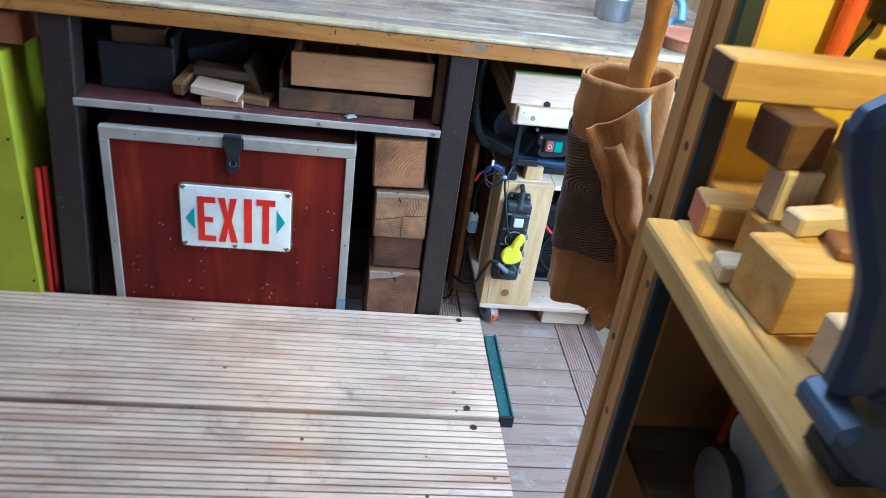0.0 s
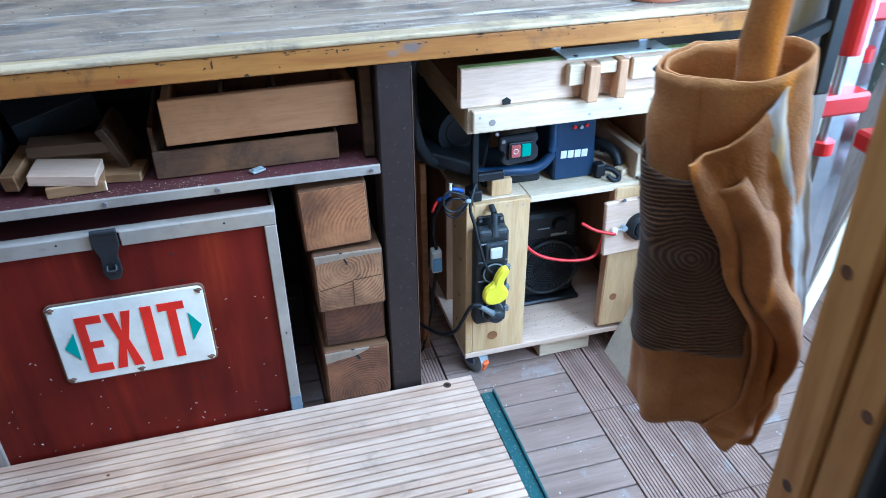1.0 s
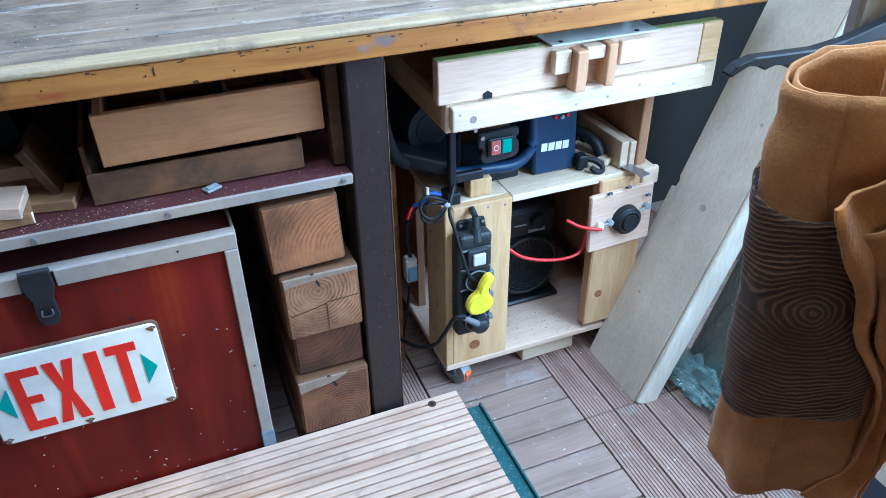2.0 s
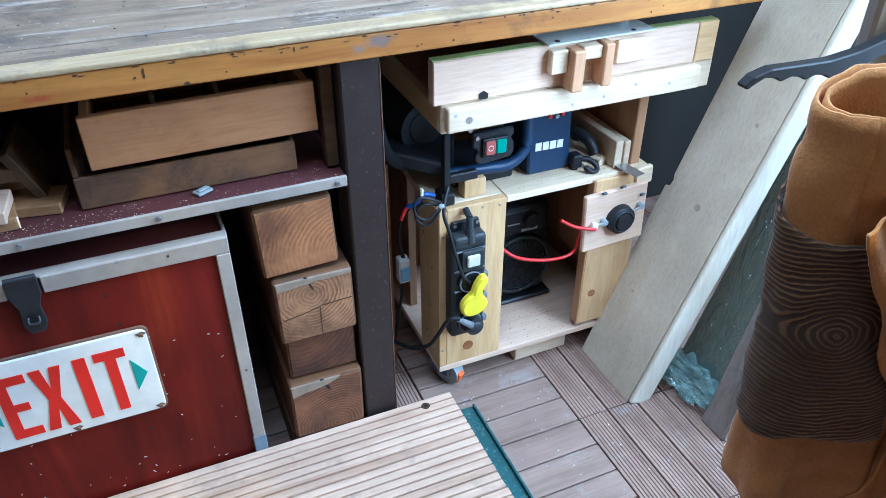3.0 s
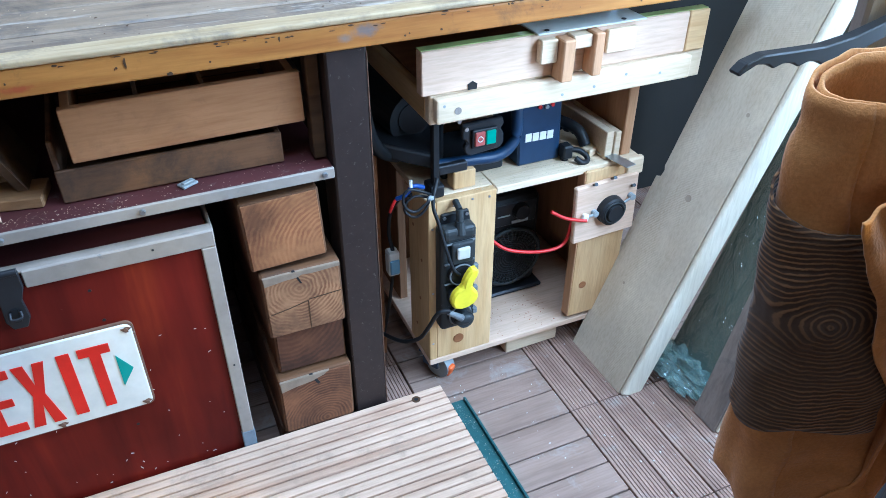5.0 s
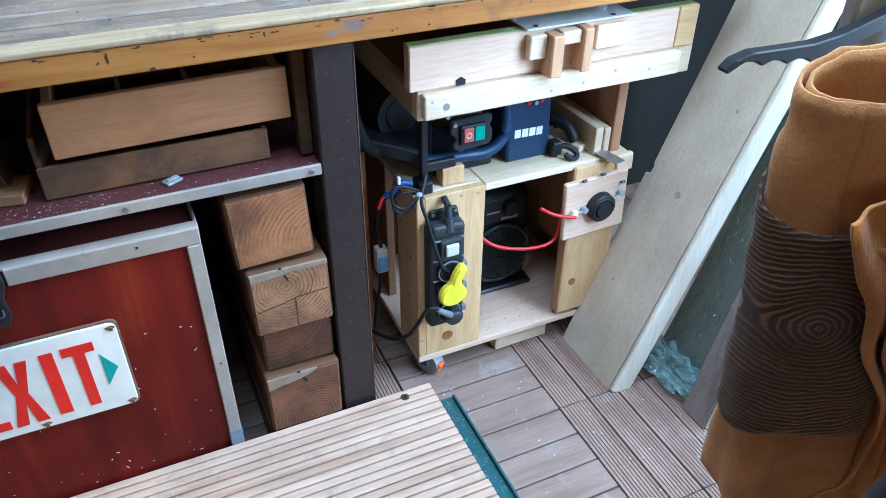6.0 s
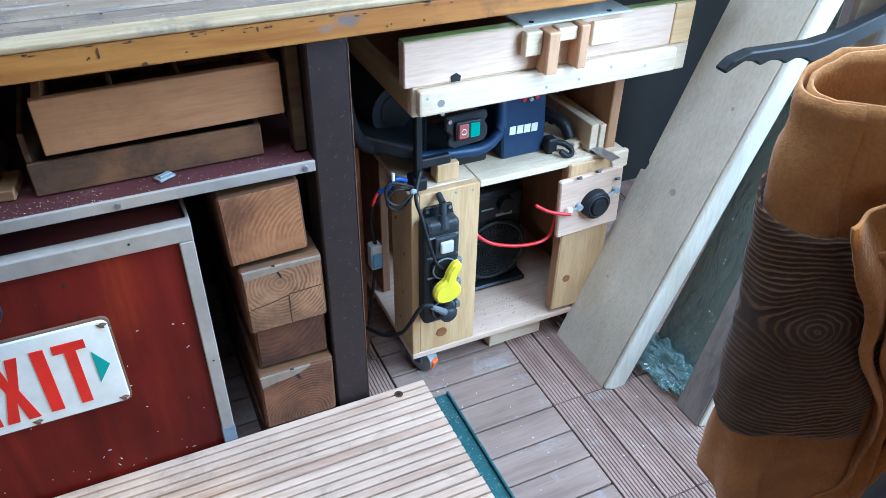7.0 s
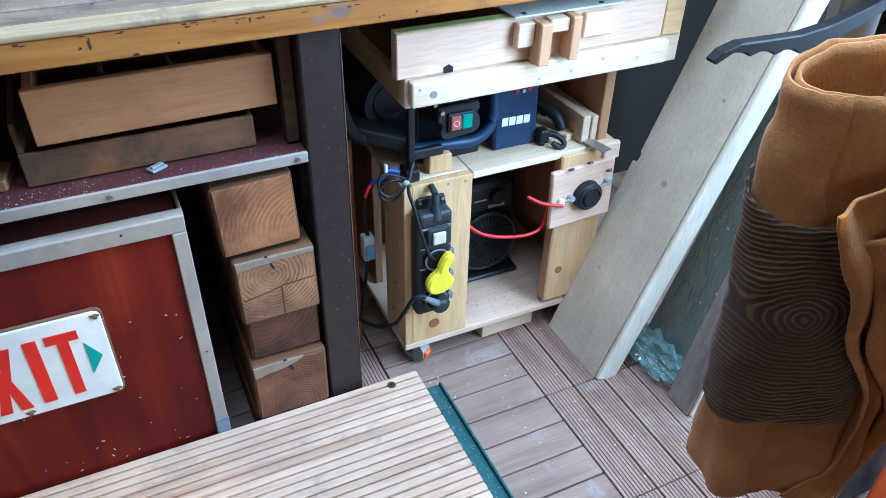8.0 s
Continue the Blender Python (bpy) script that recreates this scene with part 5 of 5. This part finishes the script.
block(0.77, 0.7, S, 0.1, 0.055, 0.045, 4, m_pale_x, "pale pine block near the shelf edge")
block(0.83, 0.775, S + 0.0605, 0.16, 0.04, 0.011, -14, m_ply, "thin brown lath lying on blocks")
block(0.9, 0.76, S, 0.06, 0.14, 0.06, 4, m_rack_y, "pine block in the heap")
block(0.75, 0.872, S + 0.0505, 0.04, 0.03, 0.05, 5, m_pale_z, "pale upright pine block")
block(0.8, 0.862, S + 0.0505, 0.05, 0.06, 0.077, -6, m_rack_z, "tall pine block standing on others")
block(0.74, 0.885, S + 0.101, 0.05, 0.05, 0.045, 12, m_old_x, "dark brown block end in the heap")
block(0.86, 0.83, S + 0.128, 0.2, 0.05, 0.03, 2, m_rack_x, "pine stick lying across taller blocks", end=m_old_x)
block(0.79, 0.925, S + 0.1465, 0.24, 0.046, 0.038, 3, m_rack_x, "long pine beam on top of the heap, lamp yellow in its colour", end=m_old_x)

# tools by the yellow panel
tool = thing("red_handled_tool", (0.855, 1.05, 1.05), "tool with an orange-red handle hanging on the yellow panel", "tool")
part("handle", rod((0.855, 1.045, 1.085), (0.862, 1.045, 1.26), 0.01, 0.013), m_orange, tool)
part("shank", rod((0.852, 1.045, 1.0), (0.855, 1.045, 1.085), 0.004), m_steel, tool)
part("hook", rod((0.861, 1.062, 1.25), (0.861, 1.04, 1.25), 0.003), m_iron, tool)
cord = thing("hanging_cord", (0.9, 1.05, 1.07), "black cord with a dark plug hanging on the yellow panel", "cord")
part("cable", tube([(0.868, 1.052, 1.07), (0.876, 1.048, 1.095), (0.89, 1.048, 1.13), (0.9, 1.05, 1.22)], 0.0035), m_black, cord)
part("plug", box(0.882, 0.912, 1.03, 1.06, 1.125, 1.155, 0.004), m_black, cord)
peg = thing("wooden_peg", (0.92, 1.04, 1.08), "turned wooden peg fixed to the yellow panel", "peg")
part("knob", join(blob(0.92, 1.035, 1.09, 0.014, 0.014, 0.012, 1), rod((0.92, 1.035, 1.09), (0.92, 1.063, 1.09), 0.006)), m_old_x, peg)
clampb = thing("blue_clamp", (0.68, 0.6, 0.926), "large blue-grey painted clamp standing on the shelf edge", "clamp")
part("arm", prism([(0.6, 1.17), (0.66, 1.2), (0.7, 1.16), (0.705, 1.08), (0.69, 1.02), (0.672, 0.985), (0.646, 0.985), (0.645, 1.026), (0.636, 1.065), (0.608, 1.113), (0.595, 1.14), (0.589, 1.16)], "y", 0.6, 0.622, 0.007), m_blue_grey, clampb)
part("jaw", prism([(0.639, 0.972), (0.649, 0.986), (0.76, 0.975), (0.76, 0.945), (0.7, 0.928), (0.664, 0.946)], "y", 0.575, 0.632, 0.006), m_blue_grey, clampb)
part("spindle", rod((0.668, 0.611, 0.965), (0.73, 0.611, 1.03), 0.007, seg=14), m_iron, clampb)
part("foot", box(0.665, 0.75, 0.585, 0.63, 0.9265, 0.944, 0.003), m_iron, clampb)
orange_bar = thing("orange_bar", (0.93, 1.05, 0.52), "orange-red steel bar leaning under the shelf", "bar")
part("bar", rod((0.911, 1.035, 0.521), (0.918, 1.045, 0.89), 0.006), m_orange, orange_bar)
machine = thing("grey_machine", (0.88, 0.85, 0.52), "dusty grey cast machine on the lower rack shelf", "machine")
part("casting", join(blob(0.87, 0.87, 0.6, 0.05, 0.05, 0.06, 7), box(0.83, 0.98, 0.78, 0.88, 0.5205, 0.63, 0.012, None, 3)), m_grey, machine)
part("motor", rod((0.82, 0.85, 0.69), (0.93, 0.87, 0.69), 0.045, seg=24), m_grey, machine)
part("wheel", rod((0.812, 0.86, 0.62), (0.795, 0.86, 0.62), 0.045, seg=24), m_iron, machine)

# ---- leather apron hanging by a strap ----
apron = thing("leather_apron", (0.7, 1.2, 0.6), "rolled tan suede apron with dark ringed patch, hanging by strap", "apron")
CX, CY = 0.684, 1.176


def oval(a, rx, ry):
    """A point of the flattened roll, whose long axis runs a little towards the room."""
    p, q = rx * math.cos(radians(a)), ry * math.sin(radians(a))
    return CX + 0.94 * p + 0.342 * q, CY - 0.342 * p + 0.94 * q


def sheet(fn, nu, nv, thick=0.0022, crease=0.006):
    """A bent sheet of leather with thickness; fn(u, v) gives its outer face."""
    bm = bmesh.new()
    rows = []
    for j in range(nv + 1):
        row = []
        for i in range(nu + 1):
            p = Vector(fn(i / nu, j / nv))
            p += crease * (0.6 * noise.noise_vector(p * 21) + 0.35 * noise.noise_vector(p * 47) + 0.12 * noise.noise_vector(p * 130))
            row.append(bm.verts.new(p))
        rows.append(row)
    for j in range(nv):
        for i in range(nu):
            bm.faces.new((rows[j][i], rows[j][i + 1], rows[j + 1][i + 1], rows[j + 1][i])).smooth = True
    bm.normal_update()
    bmesh.ops.solidify(bm, geom=bm.faces[:], thickness=thick)
    bmesh.ops.recalc_face_normals(bm, faces=bm.faces)
    for f in bm.faces:
        f.smooth = True
    return bm


def tube_point(a, v, grow=0.0):
    """Inner roll: a is the angle in degrees (0 towards +x, 270 towards the front), v from 0 at the top to 1 at the hem."""
    hem = 0.678 - 0.02 * max(0.0, math.cos(radians(a - 330))) + 0.004 * math.sin(radians(3 * a))
    z = 1.004 + 0.01 * math.cos(radians(a - 60)) + v * (hem - 1.004)
    fold = 0.006 * v * v * math.sin(radians(5 * a + 40)) + 0.002 * math.sin(radians(2 * a) + 9 * v)
    x, y = oval(a, 0.058 + 0.009 * v + fold + grow, 0.024 + 0.005 * v + 0.6 * fold + 0.6 * grow)
    return (x + 0.027 * v, y - 0.013 * v, z)


def spiral(u, v):
    return tube_point(40 + 560 * u, v, -0.014 * max(0.0, 0.62 - u) / 0.62 - 0.004 * u)


part("rolled_front", sheet(spiral, 110, 44), m_suede, apron, "tan suede rolled into a loose tube")


def patch_sheet(u, v):
    return tube_point(140 + 150 * u, 0.205 + 0.525 * v + 0.012 * math.sin(3 * u) + 0.03 * u * (1 - v), 0.0026)


part("dark_patch", sheet(patch_sheet, 50, 36, 0.0016), m_patch, apron, "dark brown suede patch with ring pattern")


def along(knots, v):
    """A smooth curve through a few knots."""
    n = len(knots) - 1
    i = min(n - 1, int(v * n))
    k = v * n - i
    p0, p1, p2, p3 = (Vector(knots[min(n, max(0, i + d))]) for d in (-1, 0, 1, 2))
    return 0.5 * (2 * p1 + (p2 - p0) * k + (2 * p0 - 5 * p1 + 4 * p2 - p3) * k * k + (3 * p1 - p0 - 3 * p2 + p3) * k ** 3)


FREE = [(0.636, 1.155, 0.94), (0.65, 1.151, 0.905), (0.672, 1.146, 0.87), (0.688, 1.141, 0.825), (0.715, 1.138, 0.78), (0.724, 1.138, 0.74), (0.716, 1.141, 0.698), (0.698, 1.146, 0.667)]
BACK = [(0.722, 1.155, 1.003), (0.75, 1.152, 0.925), (0.768, 1.149, 0.85), (0.782, 1.146, 0.78), (0.792, 1.144, 0.712)]


def flap(u, v):
    p = along(FREE, v) * (1 - u) + along(BACK, v) * u
    p.z += (0.006 * math.sin(math.pi * u) * (1 - v) - 0.055 * (math.sin(math.pi * u ** 0.95) ** 1.3) * v ** 3) - 0.014 * math.sin(math.pi * u) * math.exp(-v * 9)
    body = 0.014 * math.sin(math.pi * min(1.0, u * 1.1)) * (1 - 0.4 * v)
    folds = 0.009 * v * math.sin(19 * u + 3.5 * v - 0.5) + 0.005 * math.sin(11 * v - 6 * u) * (1 - u)
    lip = 0.009 * math.exp(-(u * 9) ** 2) + 0.004 * math.exp(-v * 20)
    p.y -= body + folds * math.sin(math.pi * min(1.0, 0.12 + u)) + lip
    p.x += 0.004 * math.sin(16 * v + 2 * u) * v * (1 - u)
    return p


flap_mesh = sheet(flap, 90, 70, crease=0.005)
for f in flap_mesh.faces:
    c = f.calc_center_median()
    v = min(1.0, max(0.0, (0.98 - c.z) / 0.29))
    f0, f1 = along(FREE, v), along(BACK, v)
    across = ((c - f0).x * (f1 - f0).x + (c - f0).y * (f1 - f0).y) / max(1e-5, (f1 - f0).x ** 2 + (f1 - f0).y ** 2)
    if across + 0.12 * noise.noise(c * 40) > 0.66 and 0.72 < c.z < 0.99:
        f.material_index = 1
part("flap", flap_mesh, [m_suede, m_back], apron, "outer flap with a curling edge and pale reverse")


def edge_fold(u, v):
    """Second layer of the curled free edge, lying on the flap."""
    p = along(FREE, 0.1 + 0.84 * v)
    w = 0.026 + 0.01 * math.sin(5 * v)
    p.x += 0.014 + 0.012 * v + w * u + 0.005 * math.sin(9 * v + 1)
    p.z += 0.012 * u
    p.y -= 0.011 + 0.011 * math.sin(math.pi * u) - 0.006 * u
    return p


part("edge_fold", sheet(edge_fold, 16, 60, crease=0.004), m_suede, apron, "curled fold along the flap edge")


def strap_fn(u, v):
    w = 0.013 * (1 - 0.2 * v)
    return (0.697 + 0.013 * v + w * (2 * u - 1), 1.165 + 0.035 * v - 0.012 * (u - 0.5), 0.97 + 0.99 * v)


part("strap", sheet(strap_fn, 4, 40), m_suede, apron, "tan neck strap")
hookt = thing("strap_hook", (0.71, 1.16, 1.94), "steel hook on the rack beam holding the apron strap", "hook")
part("hook", tube([(0.71, 1.128, 1.99), (0.71, 1.16, 1.98), (0.71, 1.19, 1.955), (0.71, 1.2, 1.95), (0.71, 1.21, 1.965)], 0.004), m_iron, hookt)

# black wavy-edged handle behind the apron
wav = [(0.714, 0.9435), (0.722, 0.9505), (0.738, 0.9545), (0.765, 0.9535), (0.8, 0.9525), (0.83, 0.956), (0.87, 0.966), (0.905, 0.979)]
low = [(0.905, 0.968), (0.87, 0.9525), (0.84, 0.943), (0.815, 0.939), (0.803, 0.9365), (0.795, 0.941), (0.786, 0.9425), (0.776, 0.9395), (0.769, 0.9435), (0.76, 0.945), (0.75, 0.942), (0.743, 0.9465), (0.733, 0.948), (0.723, 0.9435), (0.717, 0.9405)]
grip = thing("black_pistol_grip", (0.8, 1.33, 0.93), "black plastic handle with finger grooves behind the apron", "handle")
part("handle", prism(wav + low, "y", 1.326, 1.337, 0.0012), m_black, grip)
part("clamp_arm", box(0.9, 0.92, 1.324, 1.339, 0.9, 1.02, 0.003), m_black, grip)

# ---- bar clamps hanging behind the rack ----


def bar_clamp(cx, cy, z0, z1, handle, label):
    ob = thing("bar_clamp", (cx, cy, z0), label, "clamp", "bar clamps hanging behind the rack")
    part("bar", box(cx - 0.012, cx + 0.012, cy - 0.004, cy + 0.004, z0, z1, 0.001), m_steel, ob, "steel bar")
    part("handle", rod((cx - 0.03, cy - 0.02, handle), (cx - 0.03, cy - 0.02, handle + 0.13), 0.015, 0.018, 18), m_redp, ob, "red plastic handle")
    part("screw", rod((cx - 0.03, cy - 0.02, handle - 0.1), (cx - 0.03, cy - 0.02, handle), 0.0055), m_steel, ob)
    part("jaw", box(cx - 0.06, cx + 0.014, cy - 0.03, cy + 0.006, handle - 0.07, handle - 0.045, 0.004), m_redp, ob)
    part("pad", rod((cx - 0.03, cy - 0.02, handle - 0.115), (cx - 0.03, cy - 0.02, handle - 0.1), 0.014), m_redp, ob)


bar_clamp(0.99, 1.38, 0.5, 1.94, 0.93, "steel bar clamp with a red handle, hanging")
bar_clamp(1.05, 1.42, 0.45, 1.94, 1.02, "steel bar clamp with a red handle, hanging")
bar_clamp(1.11, 1.4, 0.55, 1.94, 0.86, "steel bar clamp with a red jaw, hanging")
hang = thing("clamp_rail", (1.05, 1.4, 1.94), "pine rail with pegs from which clamps hang", "rail")
part("rail", box(0.85, 1.495, 1.36, 1.44, 1.941, 1.99, 0.003), m_frame_post, hang)
part("bracket", box(1.3, 1.34, 1.131, 1.3595, 1.945, 1.985, 0.002), m_frame_post, hang)
part("bracket", box(0.95, 0.99, 1.131, 1.3595, 1.945, 1.985, 0.002), m_frame_post, hang)
single("grey_board", box(0.86, 0.94, 1.345, 1.3597, 0.78, 1.985, 0.003), m_grey_plank, "grey weathered board hanging from a rail behind the apron", "board")

# boxes on the floor behind the rack
def floor_box(x0, x1, y0, y1, h, mat, label, rz):
    ob = thing("tool_case", ((x0 + x1) / 2, (y0 + y1) / 2, 0.0), label, "case", "cases standing behind the rack")
    part("body", box(x0, x1, y0, y1, 0.0, h, 0.006, rot(0, 0, rz), 2), mat, ob)
    part("label_panel", box(x0 - 0.001, x0 + 0.002, y0 + 0.02, y1 - 0.02, h * 0.35, h * 0.75, 0.0005, rot(0, 0, 0)), m_white, ob, "pale label")
    part("lid_edge", box(x0 + 0.006, x1 - 0.006, y0 + 0.006, y1 - 0.006, h, h + 0.006, 0.002, rot(0, 0, rz)), m_black, ob)


floor_box(1.3, 1.42, 1.36, 1.43, 0.3, m_blue_grey, "dark blue tool case standing on the floor", 0)
floor_box(1.34, 1.46, 1.24, 1.34, 0.36, m_orange, "orange plastic tool case standing on the floor", 0)

# ---- things on the bench ----
tin = thing("steel_tin", (1.0, 2.25, 0.834), "shiny steel pot standing on the workbench", "pot")
part("bowl", rod((1.0, 2.25, 0.834), (1.0, 2.25, 0.89), 0.045, 0.05, 28), m_steel, tin)
part("rim", tube([(1.0 + 0.05 * math.cos(a), 2.25 + 0.05 * math.sin(a), 0.89) for a in [i * math.pi / 12 for i in range(25)]], 0.003, 6, 2), m_steel, tin)
pot = thing("terracotta_saucer", (1.12, 2.02, 0.834), "terracotta saucer standing on the workbench", "saucer")
part("dish", rod((1.12, 2.03, 0.834), (1.12, 2.03, 0.862), 0.062, 0.07, 32), m_terra, pot)
part("rim", tube([(1.12 + 0.07 * math.cos(a), 2.03 + 0.07 * math.sin(a), 0.862) for a in [i * math.pi / 14 for i in range(29)]], 0.004, 6, 2), m_terra, pot)
vise = thing("blue_tool", (1.12, 2.2, 0.834), "light blue metal clamp lying on the workbench", "clamp")
pale_blue = paint("pale_blue_paint", (0.2, 0.36, 0.48), 0.35, 0.2)
part("frame", tube([(1.08, 2.18, 0.85), (1.1, 2.2, 0.89), (1.13, 2.22, 0.92), (1.16, 2.2, 0.9), (1.16, 2.17, 0.86)], 0.011, 10), pale_blue, vise)
part("screw", rod((1.09, 2.15, 0.845), (1.17, 2.22, 0.855), 0.01), pale_blue, vise)

# ---- yellow cabinet and tubes beside the bench ----
cab = thing("yellow_cabinet", (-0.55, 2.05, 0.0), "yellow-green painted cabinet under the workbench", "cabinet")
part("body", box(-0.8, -0.402, 1.92, 2.35, 0.0, 0.69, 0.002), m_yellow_green, cab)
part("door", box(-0.8, -0.398, 1.9, 1.918, 0.03, 0.698, 0.004), m_yellow_green, cab, "scuffed yellow-green door")
for sz in (0.67, 0.5, 0.3, 0.12):
    part("nail", rod((-0.412, 1.8975, sz), (-0.412, 1.9, sz), 0.003, seg=8), m_iron, cab)
block_r = single("brick_block", roughen(box(-0.52, -0.37, 1.95, 2.05, 0.7, 0.77, 0.006, None, 2), 0.002), m_terra, "reddish brown brick lying on the cabinet", "brick")
for k in range(2):
    tb = thing("red_tube", (-0.382 + 0.012 * k, 1.93, 0.0), "thin red plastic tube standing beside the bench leg", "tube", "red tubes")
    part("pipe", rod((-0.389 + 0.013 * k, 1.925 + 0.01 * k, 0.0), (-0.372 + 0.013 * k, 1.925 + 0.01 * k, 0.42), 0.006), m_redp, tb)

# ---- windows ----


def window(name, y, x0, x1, z0, z1):
    ob = thing(name, ((x0 + x1) / 2, y, z0), "plain wooden workshop window letting in daylight", "window", kind="structure")
    part("window_frame", join(box(x0, x1, y - 0.02, y + 0.02, z0, z0 + 0.05, 0.002), box(x0, x1, y - 0.02, y + 0.02, z1 - 0.05, z1, 0.002), box(x0, x0 + 0.05, y - 0.02, y + 0.02, z0 + 0.05, z1 - 0.05, 0.002), box(x1 - 0.05, x1, y - 0.02, y + 0.02, z0 + 0.05, z1 - 0.05, 0.002)), m_pale_x, ob)
    pane = part("pane", box(x0 + 0.05, x1 - 0.05, y - 0.003, y + 0.003, z0 + 0.05, z1 - 0.05, 0), m_glass, ob)
    pane.visible_shadow = False


window("window_1", 2.75, -1.0, 1.4, 1.2, 2.05)
window("window_2", -2.15, -1.2, 1.0, 0.9, 2.15)
# Lamp body is unseen; its shade is made up to suit the narrow cone.
rlamp = thing("pendant_lamp", (0.95, 0.3, 1.7), "unseen warm lamp over the rack, black shade added to match its cone", "lamp")
aim = Vector((-0.11, 0.69, -0.7)).normalized()
spot = Vector((0.95, 0.3, 1.7))
shade = rod(spot - 0.05 * aim, spot + 0.03 * aim, 0.025, 0.06, 28)
bmesh.ops.delete(shade, geom=[f for f in shade.faces if len(f.verts) > 4], context="FACES")
bmesh.ops.solidify(shade, geom=shade.faces[:], thickness=0.0015)
part("shade", shade, m_black, rlamp)
part("socket", rod(spot - 0.09 * aim, spot - 0.05 * aim, 0.018), m_black, rlamp)
part("cord", tube([spot - 0.09 * aim, spot - 0.13 * aim, (0.96, 0.2, 1.95), (0.96, 0.2, 2.299)], 0.004), m_black, rlamp)

# ---- floor slats, column by column ----
TILE, X_0, Y_0 = 0.2775, 0.9715, 1.526
SLAT = TILE / 4


def slat_mesh(lx, ly, mat, name):
    bm = box(-lx / 2, lx / 2, -ly / 2, ly / 2, -0.014, 0.0, 0.0012)
    me = bpy.data.meshes.new(name)
    bm.to_mesh(me)
    bm.free()
    me.materials.append(mat)
    return me


long_x = slat_mesh(TILE - 0.003, SLAT - 0.0035, m_slat, "slat")


def ribbed_mesh(lx, ly, mat, name, grooves=8):
    """A slat with narrow lengthwise grooves in its upper face."""
    h, pitch = lx / 2, lx / (grooves + 1)
    prof = [(-h, -0.014), (-h, -0.001), (-h + 0.001, 0.0)]
    for k in range(1, grooves + 1):
        c = -h + pitch * k
        prof += [(c - 0.0013, 0.0), (c, -0.0024), (c + 0.0013, 0.0)]
    prof += [(h - 0.001, 0.0), (h, -0.001), (h, -0.014)]
    bm = prism(prof, "y", -ly / 2, ly / 2)
    me = bpy.data.meshes.new(name)
    bm.to_mesh(me)
    bm.free()
    me.materials.append(mat)
    return me


long_y = ribbed_mesh(SLAT - 0.004, TILE - 0.003, m_slat_y, "ribbed_slat")
near, far = [], []
for ci in range(-10, 4):
    for ri in range(-13, 4):
        for k in range(4):
            along_y = ci % 2 == 0
            cx = X_0 + TILE * ci + (SLAT * (k + 0.5) if along_y else TILE / 2)
            cy = Y_0 + TILE * ri + (TILE / 2 if along_y else SLAT * (k + 0.5))
            if 0.2 < cx < 1.7 and 0.9 < cy < 2.5:
                near.append((cx, cy, along_y))
            elif -1.8 < cx < 2.0 and -2.1 < cy < 2.5:
                far.append((cx, cy, along_y))
rng = random.Random(3)
for cx, cy, along_y in near:
    s = new("floor_slat", long_y if along_y else long_x)
    s.parent = floor
    s.location = Vector((cx + rng.uniform(-0.0006, 0.0006), cy + rng.uniform(-0.0006, 0.0006), rng.uniform(-0.0008, 0.0))) - floor.location
bm = bmesh.new()
for cx, cy, along_y in far:
    lx, ly = (SLAT - 0.0025, TILE - 0.002) if along_y else (TILE - 0.002, SLAT - 0.0025)
    v = [bm.verts.new((cx + a * lx / 2, cy + b * ly / 2, z)) for z in (-0.014, 0.0) for a, b in ((-1, -1), (1, -1), (1, 1), (-1, 1))]
    for f in ((7, 6, 5, 4)[::-1], (0, 1, 5, 4), (1, 2, 6, 5), (2, 3, 7, 6), (3, 0, 4, 7)):
        bm.faces.new([v[i] for i in f])
tagged(part("outer_slats", bm, m_slat, floor), kind="stuff")
crumbs("floor_chips", 260, 0.75, 1.5, 1.35, 2.1, 0.0004, 0.0022, 9, "pale wood chips scattered on the floor", m_white)
